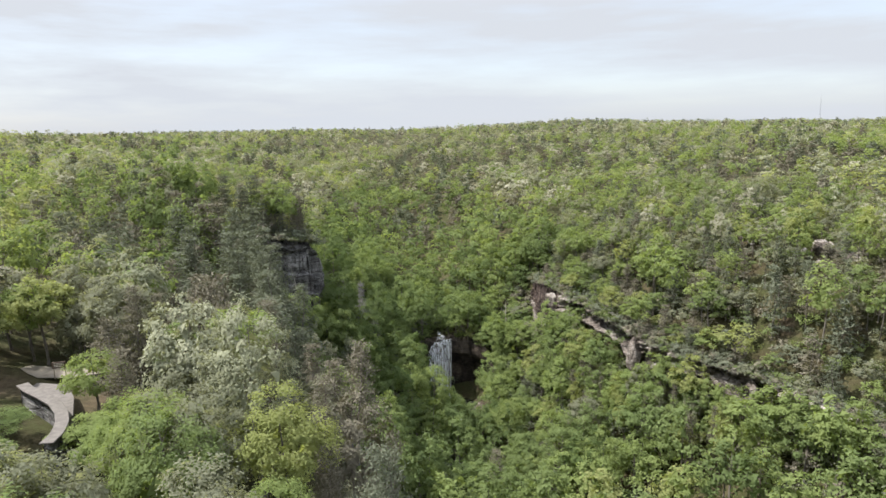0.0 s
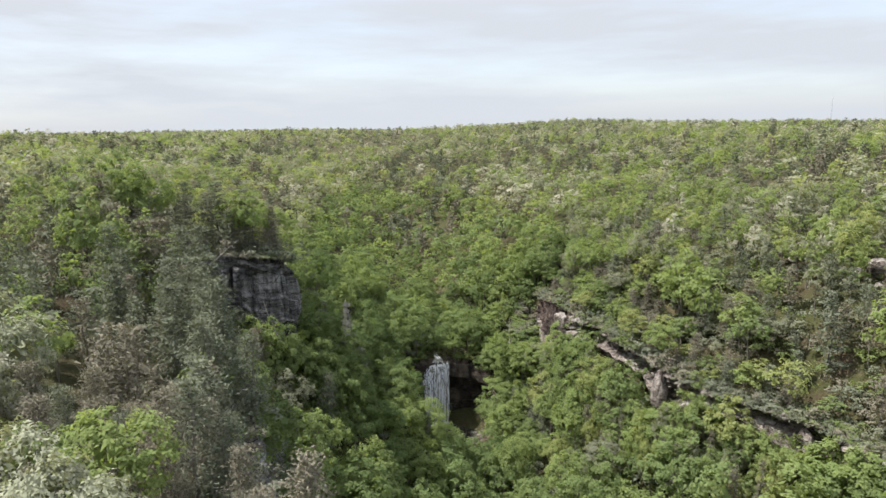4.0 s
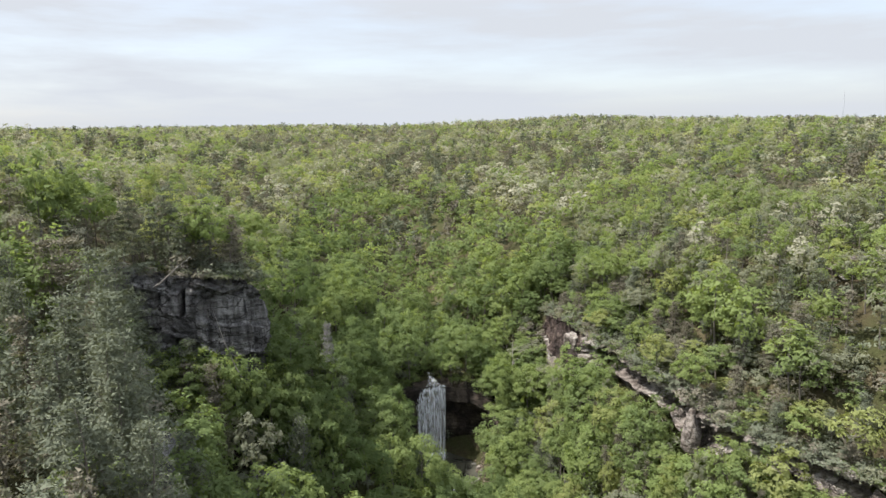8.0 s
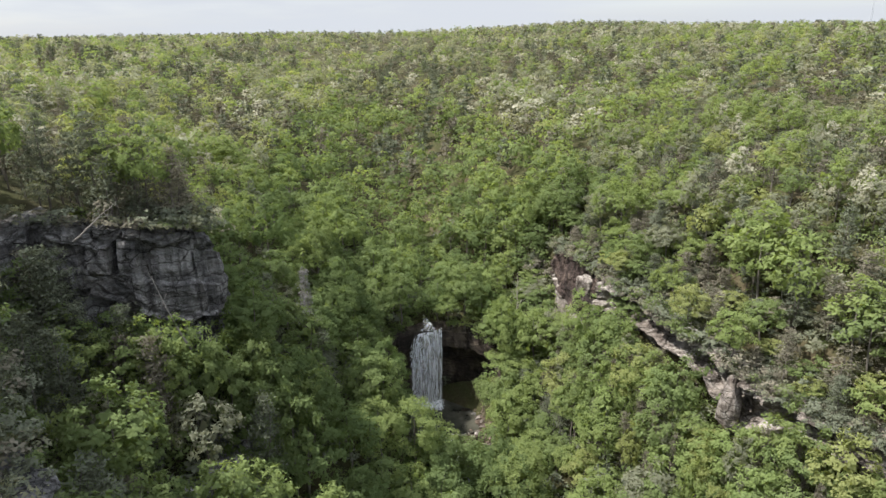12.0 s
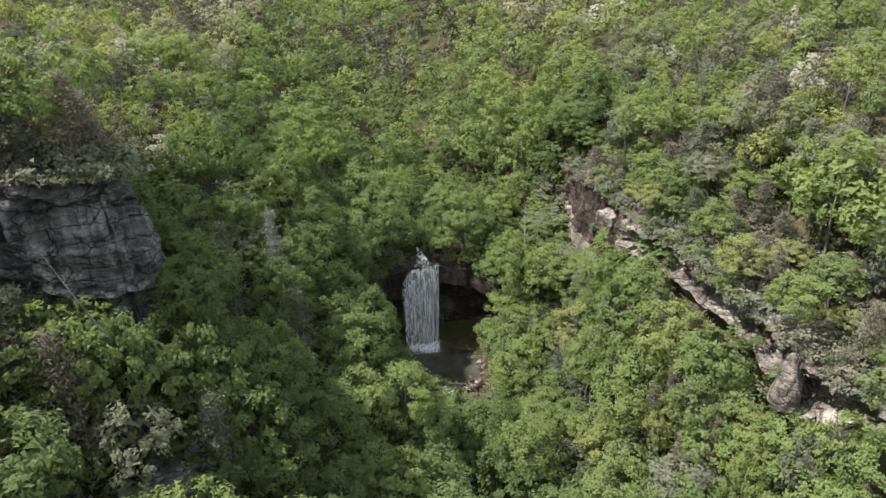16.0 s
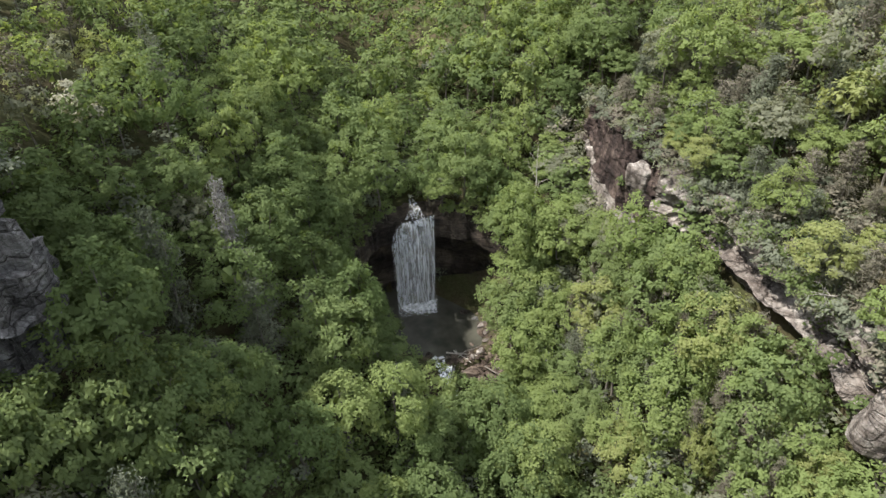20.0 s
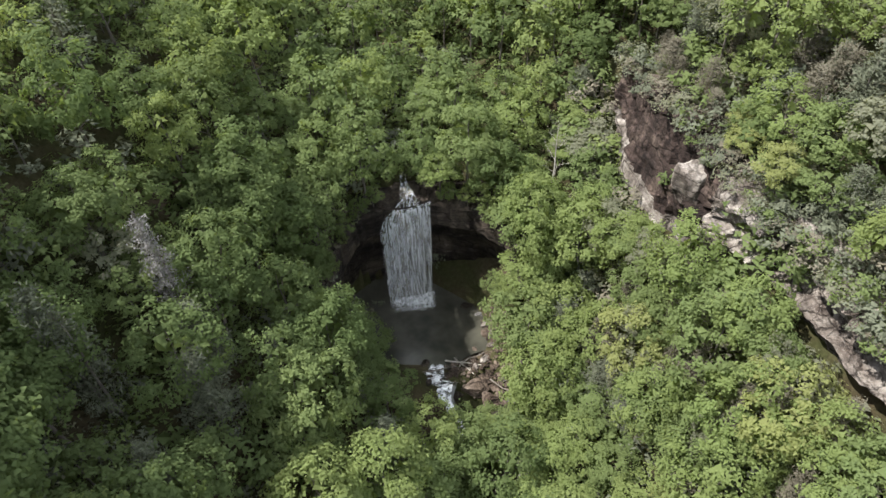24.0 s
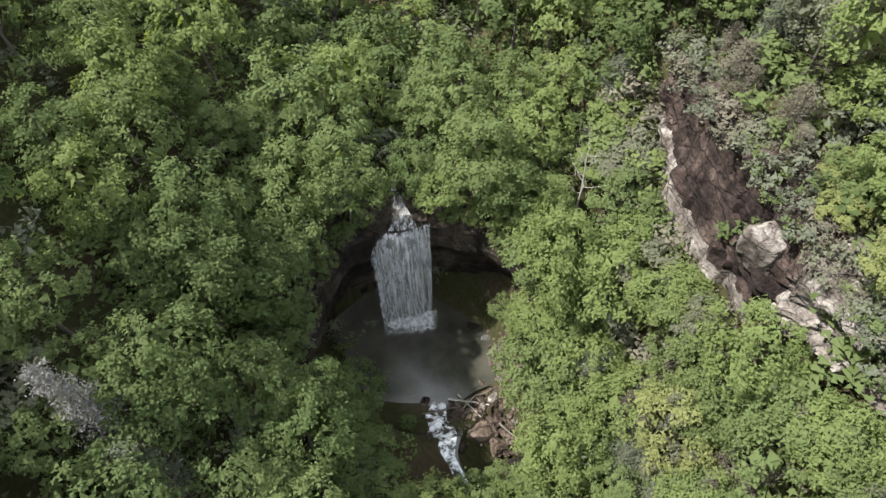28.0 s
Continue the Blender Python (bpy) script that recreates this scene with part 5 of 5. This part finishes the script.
# ---- stone overlook on the rim ----
def block_mesh(name, sx, sy, sz, mat, bevel=0.03):
    bm = bmesh.new()
    bmesh.ops.create_cube(bm, size=1.0)
    bmesh.ops.scale(bm, vec=(sx, sy, sz), verts=bm.verts)
    bmesh.ops.bevel(bm, geom=bm.edges[:], offset=bevel, segments=1, affect="EDGES")
    me = bpy.data.meshes.new(name)
    bm.to_mesh(me)
    bm.free()
    me.materials.append(mat)
    return me


def plain_material(name, dark, light, rough=0.85, scale=2.0):
    m, n, l, b = material(name, rough, 0.25)
    k = noise_node(n, l, scale, 7.0, 0.65)
    c = ramp(n, [(0.3, dark), (0.7, light)])
    l.new(k.outputs["Fac"], c.inputs["Fac"])
    l.new(c.outputs["Color"], b.inputs["Base Color"])
    bumped(n, l, b, k.outputs["Fac"], 0.4, 0.05)
    return m


CONCRETE = plain_material("weathered_concrete", (0.075, 0.068, 0.062), (0.135, 0.122, 0.112))
SAND = plain_material("trodden_sand", (0.13, 0.112, 0.088), (0.215, 0.19, 0.155), 0.95, 0.8)
SIGN_BROWN = plain_material("brown_sign_board", (0.05, 0.035, 0.025), (0.09, 0.06, 0.04), 0.6)
SIGN_CREAM = plain_material("cream_lettering", (0.5, 0.46, 0.36), (0.6, 0.56, 0.46), 0.6)
POST_WOOD = plain_material("weathered_post", (0.10, 0.08, 0.06), (0.2, 0.17, 0.13))

DECK_Z = 66.0
overlook = tagged(new("overlook"), "stone-walled overlook terrace with a curved parapet on the rim", "overlook")
overlook.location = (-34.2, 51.2, DECK_Z)
ring = [(-38.6, 53.6), (-37.0, 52.2), (-35.1, 50.9), (-33.2, 49.4), (-31.6, 47.6), (-30.5, 45.8), (-29.8, 44.0), (-29.6, 42.2)]
ringp = resample([(x, y, 0) for x, y in ring], 0.62)[1]
wall_stone, cap_stone = block_mesh("wall_stone", 0.66, 0.42, 0.30, ROCK_GREY), block_mesh("cap_stone", 0.70, 0.95, 0.14, CONCRETE)
for i in range(len(ringp) - 1):
    d = ringp[i + 1] - ringp[i]
    a = math.degrees(math.atan2(d[1], d[0]))
    m = (ringp[i] + ringp[i + 1]) / 2
    for row in range(7):
        ob = part("stone", wall_stone, None, overlook)
        ob.matrix_basis = pose(m[0] + 35, m[1] - 51, -1.2 + row * 0.305, 0, 0, a + (row % 2) * 2)
    ob = part("cap_stone", cap_stone, None, overlook)
    ob.matrix_basis = pose(m[0] + 35, m[1] - 51, 0.86, 0, 0, a)


def deck_mesh():
    """The terrace floor: a thick slab that follows the parapet."""
    bm = bmesh.new()
    edge = [(-39.0, 56.2), (-35.8, 55.6), (-33.6, 52.6), (-31.6, 49.0)] + [(x - 0.2, y + 0.2) for x, y in ring[4::-1]]
    f = bm.faces.new([bm.verts.new((x + 35, y - 51, 0)) for x, y in edge])
    g = bmesh.ops.extrude_face_region(bm, geom=[f])
    bmesh.ops.translate(bm, vec=(0, 0, -0.45), verts=[v for v in g["geom"] if isinstance(v, bmesh.types.BMVert)])
    bmesh.ops.recalc_face_normals(bm, faces=bm.faces)
    me = bpy.data.meshes.new("deck")
    bm.to_mesh(me)
    bm.free()
    return me


part("deck", deck_mesh(), CONCRETE, overlook, "grey concrete terrace floor")
stair = part("retaining_wall", block_mesh("retaining_wall", 4.6, 0.5, 2.6, ROCK_GREY), None, overlook)
stair.matrix_basis = pose(1.7, 0.4, -1.5, 0, 0, -58)

sign = tagged(new("sign"), "brown notice board on two posts beside a sandy path", "sign")
sign.matrix_basis = pose(-36.8, 57.6, DECK_Z - 0.1, 0, 0, 20)
part("board", block_mesh("board", 1.15, 0.06, 0.62, SIGN_BROWN), None, sign).location = (0, 0, 1.35)
post = block_mesh("post", 0.09, 0.09, 1.7, POST_WOOD)
for x in (-0.46, 0.46):
    part("post", post, None, sign).location = (x, 0.08, 0.8)
bar = block_mesh("lettering", 0.8, 0.012, 0.05, SIGN_CREAM, 0.003)
for z in (1.5, 1.36, 1.22):
    part("lettering", bar, None, sign).location = (0, -0.036, z)


def path_mesh():
    p = resample([(-42, 60.6, 0, 0.9), (-39.5, 59.6, 0, 1.4), (-36, 59.4, 0, 1.4), (-33.5, 60.2, 0, 0.8)], 0.7)[1]
    co = []
    for i in range(len(p)):
        for f in np.linspace(-1, 1, 6):
            w = p[i, 3] * f * (1 + 0.3 * noise.noise(Vector((p[i, 0] * 0.7, f * 2, 3))))
            x, y = p[i, 0], p[i, 1] + w
            co.append((x, y, max(at_ground(x, y), DECK_Z - 0.3) + 0.10))
    return mesh_from("path", np.array(co), sheet_quads(len(p), 6), [SAND], smooth=True)


tagged(new("path", path_mesh()), "pale trodden sand path on the rim", "path", kind="structure")

# ---- far things on the plateau ----
STEEL = plain_material("galvanised_steel", (0.30, 0.31, 0.33), (0.42, 0.43, 0.45), 0.5)
mast = tagged(new("radio_mast"), "thin grey lattice radio mast on the wooded skyline", "mast")
mz = float(ground_height(346, 632)[0])
mast.location = (346, 632, mz)
top = 112.5 - mz
for a in (90, 210, 330):
    x, y = 0.55 * math.cos(radians(a)), 0.55 * math.sin(radians(a))
    part("leg", mesh_from("leg", *tube([(x, y, -1), (x, y, top / 2), (x, y, top)], [0.09, 0.08, 0.06], 6), [STEEL]), None, mast)
corner = [np.array([0.55 * math.cos(radians(a)), 0.55 * math.sin(radians(a)), 0.0]) for a in (90, 210, 330)]
for k in range(int(top / 1.5)):
    a, b = corner[k % 3], corner[(k + 1) % 3]
    p0, p1 = a + np.array([0, 0, k * 1.5]), b + np.array([0, 0, k * 1.5 + 1.5])
    part("brace", mesh_from("brace", *tube([p0, (p0 + p1) / 2, p1], [0.05, 0.05, 0.05], 4), [STEEL]), None, mast)
part("antenna", mesh_from("antenna", *tube([(0, 0, top - 1), (0, 0, top + 1), (0, 0, top + 2.4)], [0.12, 0.10, 0.04], 6), [STEEL]), None, mast)

pole = tagged(new("utility_pole"), "dark wooden utility pole with a crossarm", "pole")
pole.location = (-104, 151, at_ground(-104, 151))
part("shaft", mesh_from("shaft", *tube([(0, 0, -1), (0, 0, 5), (0, 0, 11)], [0.19, 0.16, 0.12], 8), [POST_WOOD], smooth=True), None, pole)
part("crossarm", block_mesh("crossarm", 2.2, 0.12, 0.14, POST_WOOD), None, pole).location = (0, 0.16, 10.2)

ROOF = plain_material("faded_red_shingles", (0.22, 0.14, 0.12), (0.33, 0.23, 0.20))
PAINT_WHITE = plain_material("white_paint", (0.66, 0.66, 0.64), (0.80, 0.80, 0.78), 0.5)
GLASS_DARK = plain_material("dark_glass", (0.02, 0.022, 0.025), (0.04, 0.043, 0.047), 0.1)
cabin = tagged(new("cabin"), "small pale cabin with a faded red roof among trees", "cabin")
cabin.matrix_basis = pose(-114, 158, at_ground(-114, 158), 0, 0, 25)
part("wall", block_mesh("wall", 9, 6, 3.4, PAINT_WHITE), None, cabin).location = (0, 0, 1.5)
for sgn in (-1, 1):
    part("roof", block_mesh("roof", 9.8, 4.0, 0.16, ROOF), None, cabin).matrix_basis = pose(0, sgn * 1.72, 4.0, -sgn * 26, 0, 0)
for x in (-2.6, 2.6):
    w = part("window", block_mesh("window", 1.2, 0.08, 1.1, PAINT_WHITE), None, cabin)
    w.location = (x, -3.03, 1.9)
    part("pane", block_mesh("pane", 1.0, 0.03, 0.9, GLASS_DARK, 0.005), None, w).location = (0, -0.04, 0)
part("door", block_mesh("door", 0.95, 0.08, 2.05, POST_WOOD), None, cabin).location = (0, -3.04, 1.03)


def car_body():
    bm = bmesh.new()
    prof = [(-2.2, 0.3), (2.2, 0.3), (2.25, 0.8), (1.3, 0.95), (0.7, 1.45), (-1.1, 1.5), (-1.9, 1.0), (-2.25, 0.9)]
    side = [[bm.verts.new((x, y * (0.86 if z > 1.2 else 1.0), z)) for x, z in prof] for y in (-0.88, 0.88)]
    bm.faces.new(side[0])
    bm.faces.new(side[1][::-1])
    for i in range(len(prof)):
        j = (i + 1) % len(prof)
        bm.faces.new((side[0][j], side[0][i], side[1][i], side[1][j]))
    bmesh.ops.recalc_face_normals(bm, faces=bm.faces)
    bmesh.ops.bevel(bm, geom=bm.edges[:], offset=0.06, segments=2, affect="EDGES")
    me = bpy.data.meshes.new("body")
    bm.to_mesh(me)
    bm.free()
    return me


TYRE = plain_material("black_tyre", (0.02, 0.02, 0.02), (0.035, 0.035, 0.035))
car = tagged(new("car"), "white parked car half hidden by trees", "car")
car.matrix_basis = pose(-92, 134, at_ground(-92, 134), 0, 0, 20)
part("body", car_body(), PAINT_WHITE, car)
for x in (-1.4, 1.35):
    for y in (-0.86, 0.86):
        part("wheel", mesh_from("wheel", *tube([(x, y - 0.1, 0.32), (x, y, 0.32), (x, y + 0.1, 0.32)], [0.30, 0.33, 0.30], 14), [TYRE]), None, car)
part("windscreen", block_mesh("windscreen", 0.04, 1.35, 0.62, GLASS_DARK, 0.01), None, car).matrix_basis = pose(1.04, 0, 1.22, 0, -42, 0)
